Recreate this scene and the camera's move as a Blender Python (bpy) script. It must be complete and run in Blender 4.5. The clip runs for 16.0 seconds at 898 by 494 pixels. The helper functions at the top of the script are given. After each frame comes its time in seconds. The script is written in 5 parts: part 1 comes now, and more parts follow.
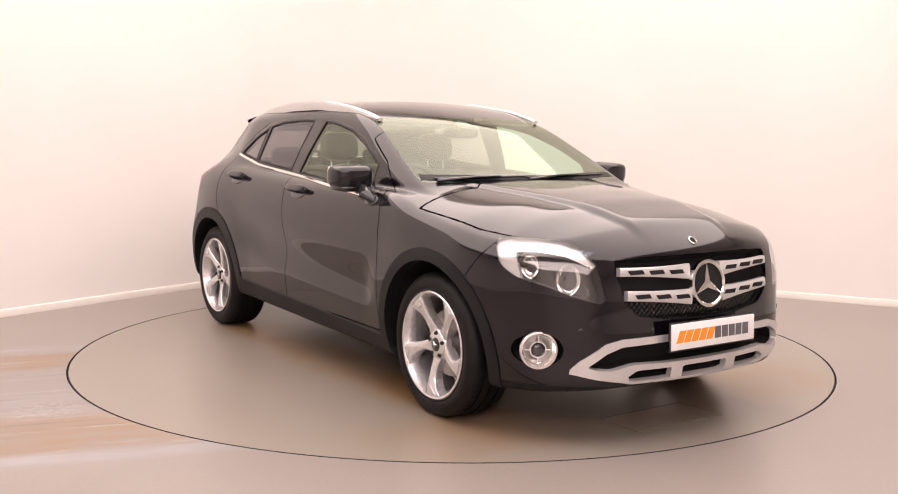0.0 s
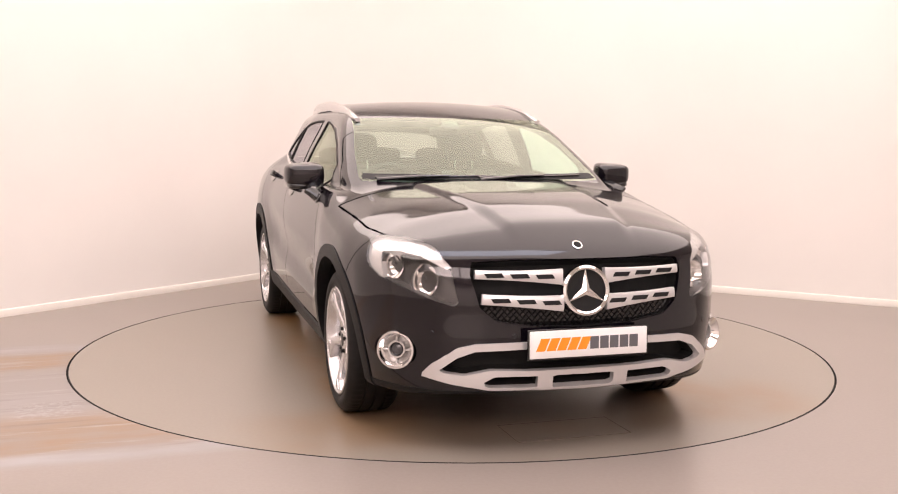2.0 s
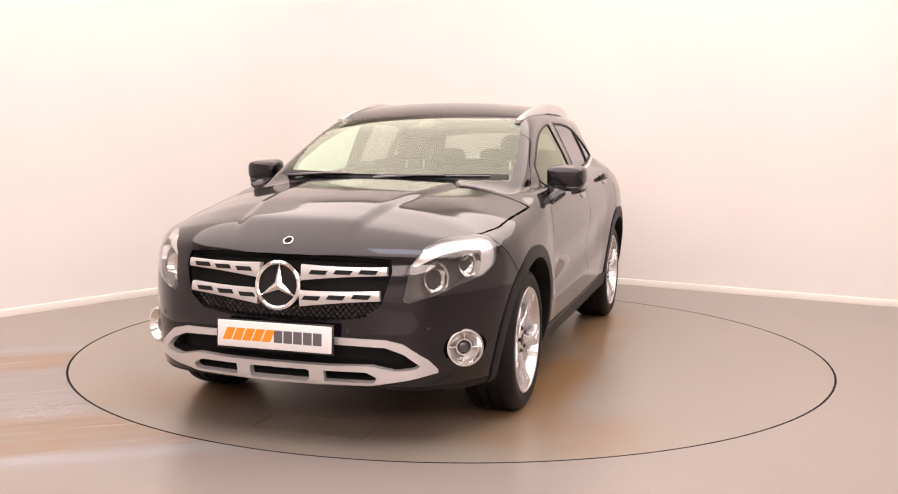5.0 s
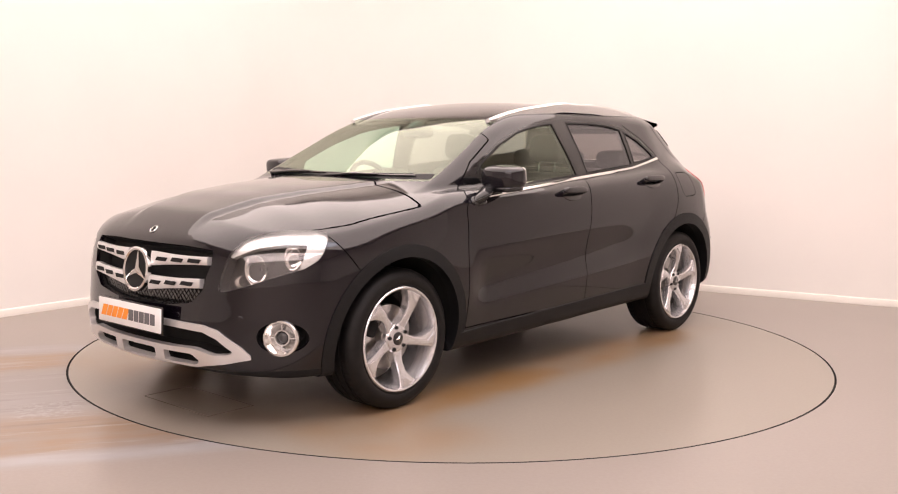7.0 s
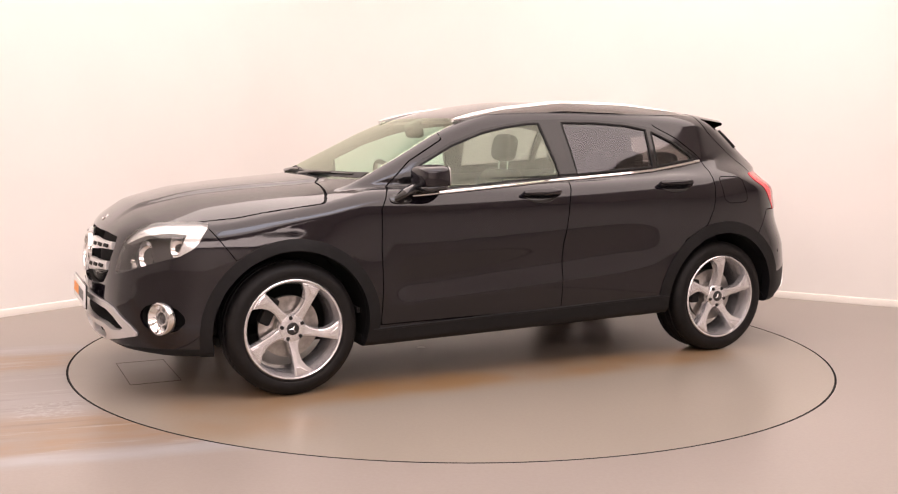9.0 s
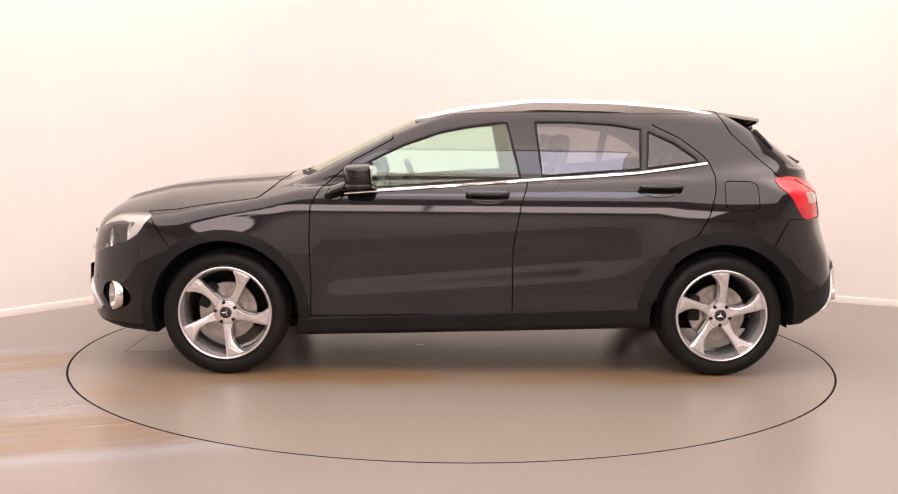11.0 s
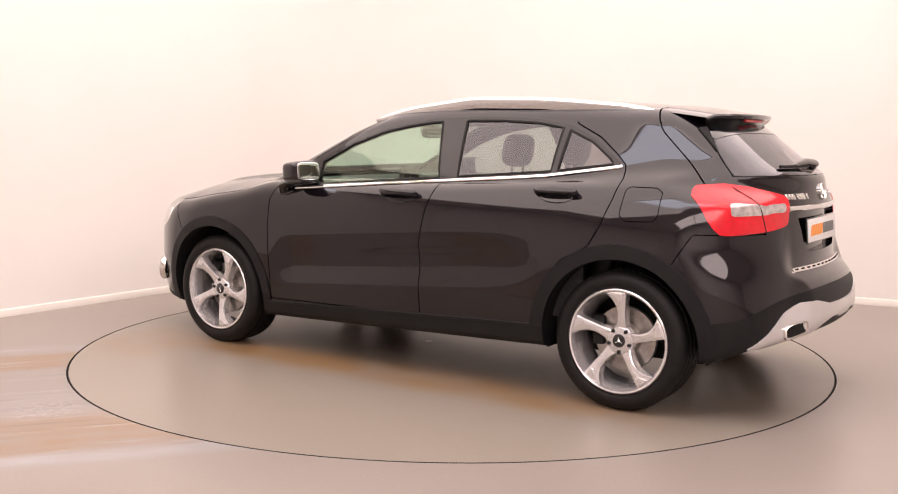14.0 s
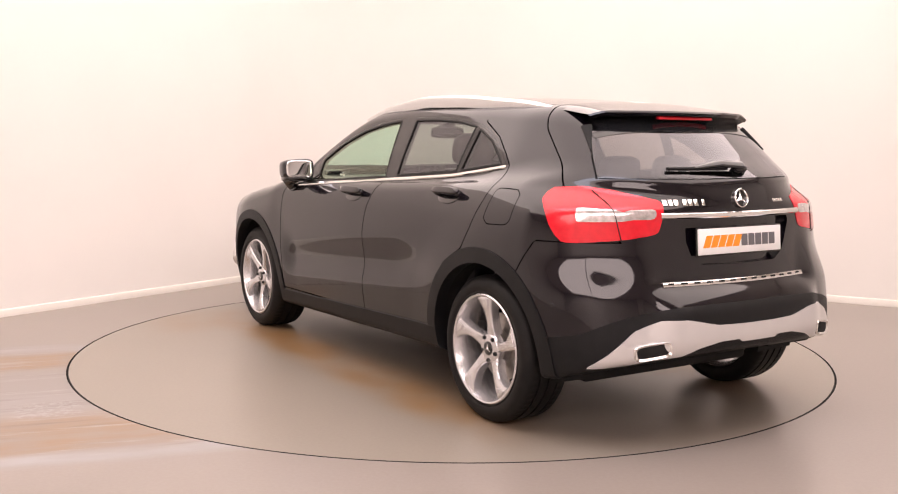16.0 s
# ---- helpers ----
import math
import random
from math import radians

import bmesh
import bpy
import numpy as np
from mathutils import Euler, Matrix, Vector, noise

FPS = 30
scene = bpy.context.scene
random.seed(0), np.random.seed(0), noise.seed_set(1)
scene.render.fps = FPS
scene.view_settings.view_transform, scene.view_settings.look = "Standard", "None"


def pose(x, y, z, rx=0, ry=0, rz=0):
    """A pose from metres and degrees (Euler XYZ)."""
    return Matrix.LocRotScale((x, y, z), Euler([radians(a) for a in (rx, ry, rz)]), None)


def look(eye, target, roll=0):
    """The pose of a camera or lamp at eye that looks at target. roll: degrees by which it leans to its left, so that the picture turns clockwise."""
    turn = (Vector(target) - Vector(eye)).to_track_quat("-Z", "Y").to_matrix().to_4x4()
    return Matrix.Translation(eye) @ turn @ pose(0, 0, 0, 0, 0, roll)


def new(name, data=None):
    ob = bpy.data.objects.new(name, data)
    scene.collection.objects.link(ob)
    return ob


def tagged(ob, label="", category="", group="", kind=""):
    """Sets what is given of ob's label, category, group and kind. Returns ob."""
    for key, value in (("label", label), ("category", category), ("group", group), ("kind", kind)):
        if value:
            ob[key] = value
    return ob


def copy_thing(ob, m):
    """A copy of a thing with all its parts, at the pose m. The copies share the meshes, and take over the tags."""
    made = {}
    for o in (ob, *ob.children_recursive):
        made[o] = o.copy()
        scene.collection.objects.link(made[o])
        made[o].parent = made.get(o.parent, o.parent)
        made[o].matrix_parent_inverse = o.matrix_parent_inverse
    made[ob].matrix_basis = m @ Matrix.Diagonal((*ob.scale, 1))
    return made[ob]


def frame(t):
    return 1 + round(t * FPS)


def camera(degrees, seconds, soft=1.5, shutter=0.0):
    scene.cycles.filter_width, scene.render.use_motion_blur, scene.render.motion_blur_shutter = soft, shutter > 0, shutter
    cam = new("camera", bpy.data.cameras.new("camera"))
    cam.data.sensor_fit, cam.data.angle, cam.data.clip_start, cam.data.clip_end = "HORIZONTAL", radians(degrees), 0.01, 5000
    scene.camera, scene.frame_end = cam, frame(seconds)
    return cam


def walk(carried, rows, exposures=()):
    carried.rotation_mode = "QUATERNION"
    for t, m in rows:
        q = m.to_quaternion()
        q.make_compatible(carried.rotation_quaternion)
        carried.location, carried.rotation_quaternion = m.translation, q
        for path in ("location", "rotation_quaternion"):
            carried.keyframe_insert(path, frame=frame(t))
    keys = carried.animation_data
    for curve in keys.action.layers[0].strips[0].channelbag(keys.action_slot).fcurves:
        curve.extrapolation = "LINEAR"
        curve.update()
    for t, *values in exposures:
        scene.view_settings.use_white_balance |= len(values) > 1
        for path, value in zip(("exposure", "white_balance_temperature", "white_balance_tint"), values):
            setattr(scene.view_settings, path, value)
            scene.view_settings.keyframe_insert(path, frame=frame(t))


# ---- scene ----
cam = camera(48.47, 16.0, soft=1.1)
EYE = (0.0, -6.055, 1.290)
_p, _w = radians(-6.36), radians(-0.19)
AIM = (EYE[0] + math.sin(_w) * math.cos(_p), EYE[1] + math.cos(_w) * math.cos(_p), EYE[2] + math.sin(_p))
STILL = look(EYE, AIM, 0.58)
walk(cam, [(0.0, STILL), (16.0, STILL)])

# ---- world and light ----
DISC_R = 2.216
CAR_AT = (-0.104, -0.0955)
scene.view_settings.exposure = 0.0
world = bpy.data.worlds.new("world")
world.use_nodes = True
world.node_tree.nodes["Background"].inputs[0].default_value = (0.9, 0.85, 0.8, 1)
world.node_tree.nodes["Background"].inputs[1].default_value = 0.05
scene.world = world


def area(name, m, w, h, watts, colour):
    d = bpy.data.lights.new(name, "AREA")
    d.shape, d.size, d.size_y, d.energy, d.color = "RECTANGLE", w, h, watts, colour
    ob = new(name, d)
    ob.matrix_world = m
    return ob


WARM = (1.0, 0.795, 0.79)
COOL = (0.86, 0.84, 1.0)
CEIL = 3.6
# first panel stands in for an evenly lit ceiling, out of view
# the two at y -8 are added fill behind the camera
# x, y, drop, width, depth, watts, colour
LIGHTS = [(0.0, -0.6, 0.0, 8.4, 7.0, 330, WARM), (0.35, -2.75, 0.16, 2.8, 0.9, 40, COOL), (-1.9, -8.0, 0.0, 3.7, 3.6, 195, WARM), (1.9, -8.0, 0.0, 3.7, 3.6, 195, WARM)]

for lx, ly, drop, lw, lh, watts, tint in LIGHTS:
    area("unseen_lamp_light", pose(lx, ly, CEIL - 0.07 - drop), lw, lh, watts, tint)


# ---- materials ----
def material(name, colour, rough=0.5, metal=0.0, coat=0.0, spec=0.5, trans=0.0, ior=1.45, emit=None, emit_s=0.0,
             vary=0.0, scale=8.0, bump=0.0, bump_scale=200.0, rough_vary=0.0):
    m = bpy.data.materials.new(name)
    m.use_nodes = True
    nt = m.node_tree
    b = nt.nodes["Principled BSDF"]
    b.inputs["Base Color"].default_value = (*colour, 1)
    b.inputs["Roughness"].default_value = rough
    b.inputs["Metallic"].default_value = metal
    b.inputs["Coat Weight"].default_value = coat
    b.inputs["Coat Roughness"].default_value = 0.03
    b.inputs["Specular IOR Level"].default_value = spec
    b.inputs["Transmission Weight"].default_value = trans
    b.inputs["IOR"].default_value = ior
    if emit:
        b.inputs["Emission Color"].default_value = (*emit, 1)
        b.inputs["Emission Strength"].default_value = emit_s
    co = nt.nodes.new("ShaderNodeTexCoord")
    if vary or rough_vary:
        n = nt.nodes.new("ShaderNodeTexNoise")
        n.inputs["Scale"].default_value, n.inputs["Detail"].default_value = scale, 6
        nt.links.new(co.outputs["Object"], n.inputs["Vector"])
        if vary:
            r = nt.nodes.new("ShaderNodeValToRGB")
            r.color_ramp.elements[0].position, r.color_ramp.elements[1].position = 0.3, 0.7
            r.color_ramp.elements[0].color = (*[c * (1 - vary) for c in colour], 1)
            r.color_ramp.elements[1].color = (*[min(1, c * (1 + vary)) for c in colour], 1)
            nt.links.new(n.outputs["Fac"], r.inputs["Fac"])
            nt.links.new(r.outputs["Color"], b.inputs["Base Color"])
        if rough_vary:
            mr = nt.nodes.new("ShaderNodeMapRange")
            mr.inputs["To Min"].default_value, mr.inputs["To Max"].default_value = max(0, rough - rough_vary), rough + rough_vary
            nt.links.new(n.outputs["Fac"], mr.inputs["Value"])
            nt.links.new(mr.outputs["Result"], b.inputs["Roughness"])
    if bump:
        n2 = nt.nodes.new("ShaderNodeTexNoise")
        n2.inputs["Scale"].default_value, n2.inputs["Detail"].default_value = bump_scale, 4
        nt.links.new(co.outputs["Object"], n2.inputs["Vector"])
        bp = nt.nodes.new("ShaderNodeBump")
        bp.inputs["Strength"].default_value, bp.inputs["Distance"].default_value = bump, 0.003
        nt.links.new(n2.outputs["Fac"], bp.inputs["Height"])
        nt.links.new(bp.outputs["Normal"], b.inputs["Normal"])
    return m


def glass_material(name, tint, clear, sheen=(1, 1, 1)):
    """Thin car glass: clear or tinted, with a mirror gloss on top."""
    m = bpy.data.materials.new(name)
    m.use_nodes = True
    nt = m.node_tree
    nt.nodes.clear()
    out = nt.nodes.new("ShaderNodeOutputMaterial")
    tr, gl, mix, fr, pw, ml = (nt.nodes.new(k) for k in ("ShaderNodeBsdfTransparent", "ShaderNodeBsdfGlossy", "ShaderNodeMixShader", "ShaderNodeLayerWeight", "ShaderNodeMath", "ShaderNodeMath"))
    tr.inputs["Color"].default_value = (*[c * clear for c in tint], 1)
    gl.inputs["Roughness"].default_value = 0.015
    gl.inputs["Color"].default_value = (*sheen, 1)
    fr.inputs["Blend"].default_value = 0.5
    pw.operation, ml.operation = "POWER", "MULTIPLY_ADD"
    pw.inputs[1].default_value, ml.inputs[1].default_value, ml.inputs[2].default_value = 4.0, 0.84, 0.08
    nt.links.new(fr.outputs["Facing"], pw.inputs[0])
    nt.links.new(pw.outputs[0], ml.inputs[0])
    nt.links.new(ml.outputs[0], mix.inputs["Fac"])
    nt.links.new(tr.outputs["BSDF"], mix.inputs[1])
    nt.links.new(gl.outputs["BSDF"], mix.inputs[2])
    nt.links.new(mix.outputs["Shader"], out.inputs["Surface"])
    return m


PAINT = material("black_metallic_paint", (0.0032, 0.0022, 0.0042), 0.3, 0.0, 1.0, spec=0.03, vary=0.3, scale=900)
PAINT.node_tree.nodes["Principled BSDF"].inputs["Specular Tint"].default_value = (0.85, 0.65, 1.0, 1)
PAINT.node_tree.nodes["Principled BSDF"].inputs["Coat Roughness"].default_value = 0.05
PAINT.node_tree.nodes["Principled BSDF"].inputs["Coat IOR"].default_value = 1.56
CLADDING = material("black_grained_plastic", (0.007, 0.007, 0.0078), 0.5, spec=0.3, bump=0.25, bump_scale=500, vary=0.2, scale=30)
GLOSSBLACK = material("gloss_black_trim", (0.008, 0.008, 0.009), 0.12, coat=0.6)
CHROME = material("chrome", (0.82, 0.81, 0.8), 0.1, 1.0, rough_vary=0.04, scale=60)
SILVER = material("satin_silver", (0.70, 0.69, 0.69), 0.3, 0.55, vary=0.02, scale=12)
ALLOY = material("silver_alloy", (0.68, 0.67, 0.68), 0.24, 0.75, coat=0.4, vary=0.06, scale=40)
RUBBER = material("tyre_rubber", (0.006, 0.0054, 0.0054), 0.55, spec=0.3, vary=0.3, scale=25, bump=0.2, bump_scale=300)
DARK = material("dark_inner", (0.006, 0.006, 0.006), 0.8, vary=0.3, scale=20)
INTERIOR = material("charcoal_cabin_trim", (0.03, 0.03, 0.032), 0.6, vary=0.3, scale=40, bump=0.2)
LEATHER = material("black_seat_leather", (0.022, 0.022, 0.024), 0.42, vary=0.25, scale=30, bump=0.2, bump_scale=250)
HEADLINER = material("light_grey_headlining", (0.3, 0.29, 0.27), 0.9, vary=0.06, scale=20)
CLEARGLASS = glass_material("clear_car_glass", (0.80, 1.0, 0.89), 0.84, (0.93, 1.0, 0.84))
TINTGLASS = glass_material("tinted_privacy_glass", (1.0, 0.95, 0.92), 0.42, (0.95, 0.95, 1.0))
LENS = glass_material("clear_lamp_lens", (1, 1, 1), 0.95)
REDLENS = material("red_lamp_lens", (0.62, 0.008, 0.02), 0.2, coat=0.35, emit=(0.8, 0.02, 0.03), emit_s=0.0, vary=0.1, scale=30)
WHITELENS = material("clear_ribbed_lens", (0.55, 0.5, 0.49), 0.15, 0.5, coat=1.0, vary=0.3, scale=45)
PLATE = material("white_plate", (0.85, 0.85, 0.85), 0.3, coat=0.3, vary=0.02, scale=20)
ORANGE = material("orange_print", (0.9, 0.3, 0.02), 0.4)
GREYPRINT = material("grey_print", (0.12, 0.12, 0.13), 0.4)
STEEL = material("brake_steel", (0.35, 0.33, 0.31), 0.35, 0.9, vary=0.25, scale=30)
AMBER = material("amber_lens", (0.9, 0.3, 0.03), 0.2, coat=1.0)
WALLPAINT = material("cream_wall_paint", (0.79, 0.765, 0.735), 0.75, vary=0.02, scale=1.2, bump=0.08, bump_scale=120)
SKIRTING = material("white_skirting_gloss", (0.74, 0.71, 0.66), 0.45, vary=0.03, scale=3)
LAMPGREY = material("lamp_housing_grey", (0.05, 0.047, 0.047), 0.3, 0.4, vary=0.3, scale=60)
JOINT = material("dirty_joint", (0.15, 0.127, 0.11), 0.7, vary=0.3, scale=15)
WINDOWTRIM = material("gloss_black_window_trim", (0.004, 0.0036, 0.0042), 0.3, coat=0.9, spec=0.1, vary=0.2, scale=30)
SILVERLAMP = material("lamp_brow_silver", (0.66, 0.65, 0.64), 0.25, 0.6, coat=0.5, vary=0.05, scale=40)
CEILPAINT = material("white_ceiling_paint", (0.8, 0.78, 0.74), 0.9, vary=0.02, scale=2)
LAMPGLOW = material("lamp_diffuser", (0.9, 0.9, 0.88), 0.5, emit=(1.0, 0.9, 0.78), emit_s=1.0)
LAMPFRAME = material("lamp_frame", (0.7, 0.7, 0.7), 0.4, vary=0.05)


SCRAPE = (-2.27, -0.82)


def floor_material(name, seed, rust, tint=(1, 1, 1)):
    """Painted concrete, scuffed, with rusty brown stains."""
    m = bpy.data.materials.new(name)
    m.use_nodes = True
    nt, L = m.node_tree, m.node_tree.links.new
    b = nt.nodes["Principled BSDF"]
    co = nt.nodes.new("ShaderNodeTexCoord")
    mp = nt.nodes.new("ShaderNodeMapping")
    mp.inputs["Location"].default_value = (seed, seed * 0.7, 0)
    L(co.outputs["Object"], mp.inputs["Vector"])

    def noise_node(scale, detail):
        n = nt.nodes.new("ShaderNodeTexNoise")
        n.inputs["Scale"].default_value, n.inputs["Detail"].default_value = scale, detail
        L(mp.outputs["Vector"], n.inputs["Vector"])
        return n.outputs["Fac"]

    def ramp(v, lo, hi, c0, c1):
        r = nt.nodes.new("ShaderNodeValToRGB")
        e = r.color_ramp.elements
        e[0].position, e[1].position, e[0].color, e[1].color = lo, hi, (*c0, 1), (*c1, 1)
        L(v, r.inputs["Fac"])
        return r.outputs["Color"]

    def mix(f, a, c):
        x = nt.nodes.new("ShaderNodeMix")
        x.data_type = "RGBA"
        L(f, x.inputs[0]), L(a, x.inputs[6])
        if isinstance(c, tuple):
            x.inputs[7].default_value = (*c, 1)
        else:
            L(c, x.inputs[7])
        return x.outputs[2]
    base = ramp(noise_node(1.1, 3), 0.05, 0.95, tuple(c * t for c, t in zip((0.252, 0.222, 0.196), tint)), tuple(c * t for c, t in zip((0.286, 0.25, 0.222), tint)))
    grain = ramp(noise_node(60, 6), 0.3, 0.75, (0.0, 0.0, 0.0), (0.3, 0.3, 0.3))
    col = mix(grain, base, (0.2, 0.17, 0.15))
    # bands of stain along y of a turned frame, broken up by noise
    turn = nt.nodes.new("ShaderNodeMapping")
    turn.vector_type = "TEXTURE"
    turn.inputs["Rotation"].default_value = (0, 0, 0 if rust else radians(19))
    L(co.outputs["Object"], turn.inputs["Vector"])
    sep = nt.nodes.new("ShaderNodeSeparateXYZ")
    L(turn.outputs["Vector"], sep.inputs["Vector"])

    def calc(op, a, c):
        n = nt.nodes.new("ShaderNodeMath")
        n.operation = op
        n.use_clamp = op == "MULTIPLY"
        for k, v in ((0, a), (1, c)):
            if isinstance(v, (int, float)):
                n.inputs[k].default_value = v
            else:
                L(v, n.inputs[k])
        return n.outputs[0]

    def window(v, centre, half, soft):
        """1 inside centre +- half, fading over soft."""
        d = calc("ABSOLUTE", calc("SUBTRACT", v, centre), 0)
        r = nt.nodes.new("ShaderNodeMapRange")
        r.interpolation_type = "SMOOTHSTEP"
        for nm, q in (("From Min", half), ("From Max", half + soft), ("To Min", 1.0), ("To Max", 0.0)):
            r.inputs[nm].default_value = q
        L(d, r.inputs["Value"])
        return r.outputs["Result"]
    u, v = sep.outputs["X"], calc("ADD", sep.outputs["Y"], calc("MULTIPLY", calc("SUBTRACT", noise_node(1.6, 4), 0.5), 0.25))
    patchy = ramp(noise_node(2.6, 4), 0.25, 0.65, (0.25, 0.25, 0.25), (1, 1, 1))

    def streak(scale, along, lo, hi, c0, c1):
        """Scuffs drawn out along the lane."""
        pull = nt.nodes.new("ShaderNodeMapping")
        pull.inputs["Scale"].default_value = (along, 1.0, 1.0)
        L(turn.outputs["Vector"], pull.inputs["Vector"])
        n = nt.nodes.new("ShaderNodeTexNoise")
        n.inputs["Scale"].default_value, n.inputs["Detail"].default_value, n.inputs["Roughness"].default_value = scale, 7, 0.65
        L(pull.outputs["Vector"], n.inputs["Vector"])
        return ramp(n.outputs["Fac"], lo, hi, (c0,) * 3, (c1,) * 3)
    if rust:
        side = calc("ABSOLUTE", v, 0)
        f = calc("MULTIPLY", calc("MULTIPLY", window(side, 0.76, 0.07, 0.25), window(u, 0.0, 1.2, 0.8)), 0.95)
        col = mix(calc("MULTIPLY", f, patchy), col, (0.25, 0.145, 0.06))
        f = calc("MULTIPLY", calc("MULTIPLY", window(u, 1.55, 0.12, 0.35), window(v, 0.0, 1.1, 0.5)), 0.55)
        col = mix(calc("MULTIPLY", f, patchy), col, (0.25, 0.15, 0.07))
        # darker patchy strip along the middle of the deck, under the car
        mid_strip = calc("MULTIPLY", window(side, 0.0, 0.45, 0.3), 0.3)
        col = mix(calc("MULTIPLY", mid_strip, patchy), col, (0.14, 0.11, 0.09))
    else:
        lane = calc("MULTIPLY", window(v, -0.48, 1.12, 0.12), window(u, -4.4, 4.0, 0.3))
        patchy = calc("MULTIPLY", patchy, streak(9.0, 0.16, 0.32, 0.62, 0.3, 1.0))
        col = mix(calc("MULTIPLY", lane, 0.6), col, (0.235, 0.215, 0.205))
        for c, h, so, k, tone in ((0.27, 0.1, 0.2, 1.0, (0.26, 0.145, 0.05)), (-1.2, 0.17, 0.24, 1.0, (0.255, 0.15, 0.065)), (-1.62, 0.05, 0.1, 0.85, (0.33, 0.33, 0.34)), (0.60, 0.05, 0.12, 0.75, (0.33, 0.32, 0.33)), (-0.75, 0.1, 0.3, 0.35, (0.32, 0.31, 0.32))):
            f = calc("MULTIPLY", calc("MULTIPLY", window(v, c, h, so), k), lane)
            col = mix(calc("MULTIPLY", f, patchy), col, tone)
        # pale worn scratches and a scraped round patch in the lane
        col = mix(calc("MULTIPLY", calc("MULTIPLY", lane, streak(14.0, 0.12, 0.55, 0.68, 0.0, 1.0)), 0.6), col, (0.36, 0.35, 0.35))
        col = mix(calc("MULTIPLY", calc("MULTIPLY", lane, streak(11.0, 0.1, 0.33, 0.45, 1.0, 0.0)), 0.5), col, (0.13, 0.1, 0.08))
        scrape = calc("MULTIPLY", calc("MULTIPLY", window(u, SCRAPE[0], 0.1, 0.08), window(sep.outputs["Y"], SCRAPE[1], 0.1, 0.06)), ramp(noise_node(34, 6), 0.46, 0.62, (0.0,) * 3, (1.0,) * 3))
        col = mix(calc("MULTIPLY", scrape, 0.6), col, (0.36, 0.35, 0.35))
    L(col, b.inputs["Base Color"])
    b.inputs["Roughness"].default_value = 0.29
    return m


FLOOR_M = floor_material("scuffed_painted_concrete", 3.0, False)
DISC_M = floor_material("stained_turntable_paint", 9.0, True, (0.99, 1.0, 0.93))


# ---- mesh helpers ----
def mesh_of(name, verts, faces, mat, smooth=True, angle=35):
    me = bpy.data.meshes.new(name)
    me.from_pydata([tuple(map(float, v)) for v in verts], [], [tuple(map(int, f)) for f in faces])
    me.materials.append(mat)
    if smooth:
        me.polygons.foreach_set("use_smooth", [True] * len(me.polygons))
        if angle:
            me.set_sharp_from_angle(angle=radians(angle))
    me.update()
    return me


def part(name, bm, mat, parent, label="", smooth=True, angle=35):
    """Links a bmesh or a mesh as one part under a thing."""
    if isinstance(bm, bmesh.types.BMesh):
        bmesh.ops.recalc_face_normals(bm, faces=bm.faces)
        me = bpy.data.meshes.new(name)
        bm.to_mesh(me)
        bm.free()
        me.materials.append(mat)
        if smooth:
            me.polygons.foreach_set("use_smooth", [True] * len(me.polygons))
            me.set_sharp_from_angle(angle=radians(angle))
    else:
        me = bm
    ob = new(name, me)
    ob.parent = parent
    return tagged(ob, label)


def box(bm, c, s, m=None, bevel=0.0):
    r = bmesh.ops.create_cube(bm, size=1.0)
    bmesh.ops.scale(bm, vec=s, verts=r["verts"])
    bmesh.ops.translate(bm, vec=c, verts=r["verts"])
    if bevel:
        es = list({e for v in r["verts"] for e in v.link_edges})
        q = bmesh.ops.bevel(bm, geom=es, offset=bevel, segments=2, affect="EDGES", profile=0.5)
        vs = list({v for f in q["faces"] for v in f.verts} | {v for v in r["verts"] if v.is_valid})
    else:
        vs = r["verts"]
    if m is not None:
        bmesh.ops.transform(bm, matrix=m, verts=vs)
    return vs


def one_box(c, s, bevel=0.0, m=None):
    bm = bmesh.new()
    box(bm, c, s, m, bevel)
    return bm


def prism(outline, lo, hi, bevel=0.0):
    """An outline in the plane of x and y, extruded in z."""
    bm = bmesh.new()
    vs = [bm.verts.new((x, y, lo)) for x, y in outline]
    f = bm.faces.new(vs)
    q = bmesh.ops.extrude_face_region(bm, geom=[f])
    top = [v for v in q["geom"] if isinstance(v, bmesh.types.BMVert)]
    bmesh.ops.translate(bm, vec=(0, 0, hi - lo), verts=top)
    bmesh.ops.recalc_face_normals(bm, faces=bm.faces)
    if bevel:
        bmesh.ops.bevel(bm, geom=[e for e in bm.edges if len(e.link_faces) == 2 and e.calc_face_angle() > 0.5 and (e.verts[0].co.z > hi - 1e-6 and e.verts[1].co.z > hi - 1e-6)], offset=bevel, segments=2, affect="EDGES", profile=0.5)
    return bm


def lathe(profile, n, axis="y"):
    """Profile of (radius, along the axis), closed or open, turned about y."""
    vs, fs = [], []
    k = len(profile)
    for i in range(n):
        a = 2 * math.pi * i / n
        for r, d in profile:
            vs.append((r * math.cos(a), d, r * math.sin(a)))
    for i in range(n):
        for j in range(k - 1):
            p, q = i * k + j, ((i + 1) % n) * k + j
            fs.append((p, p + 1, q + 1, q))
    return vs, fs


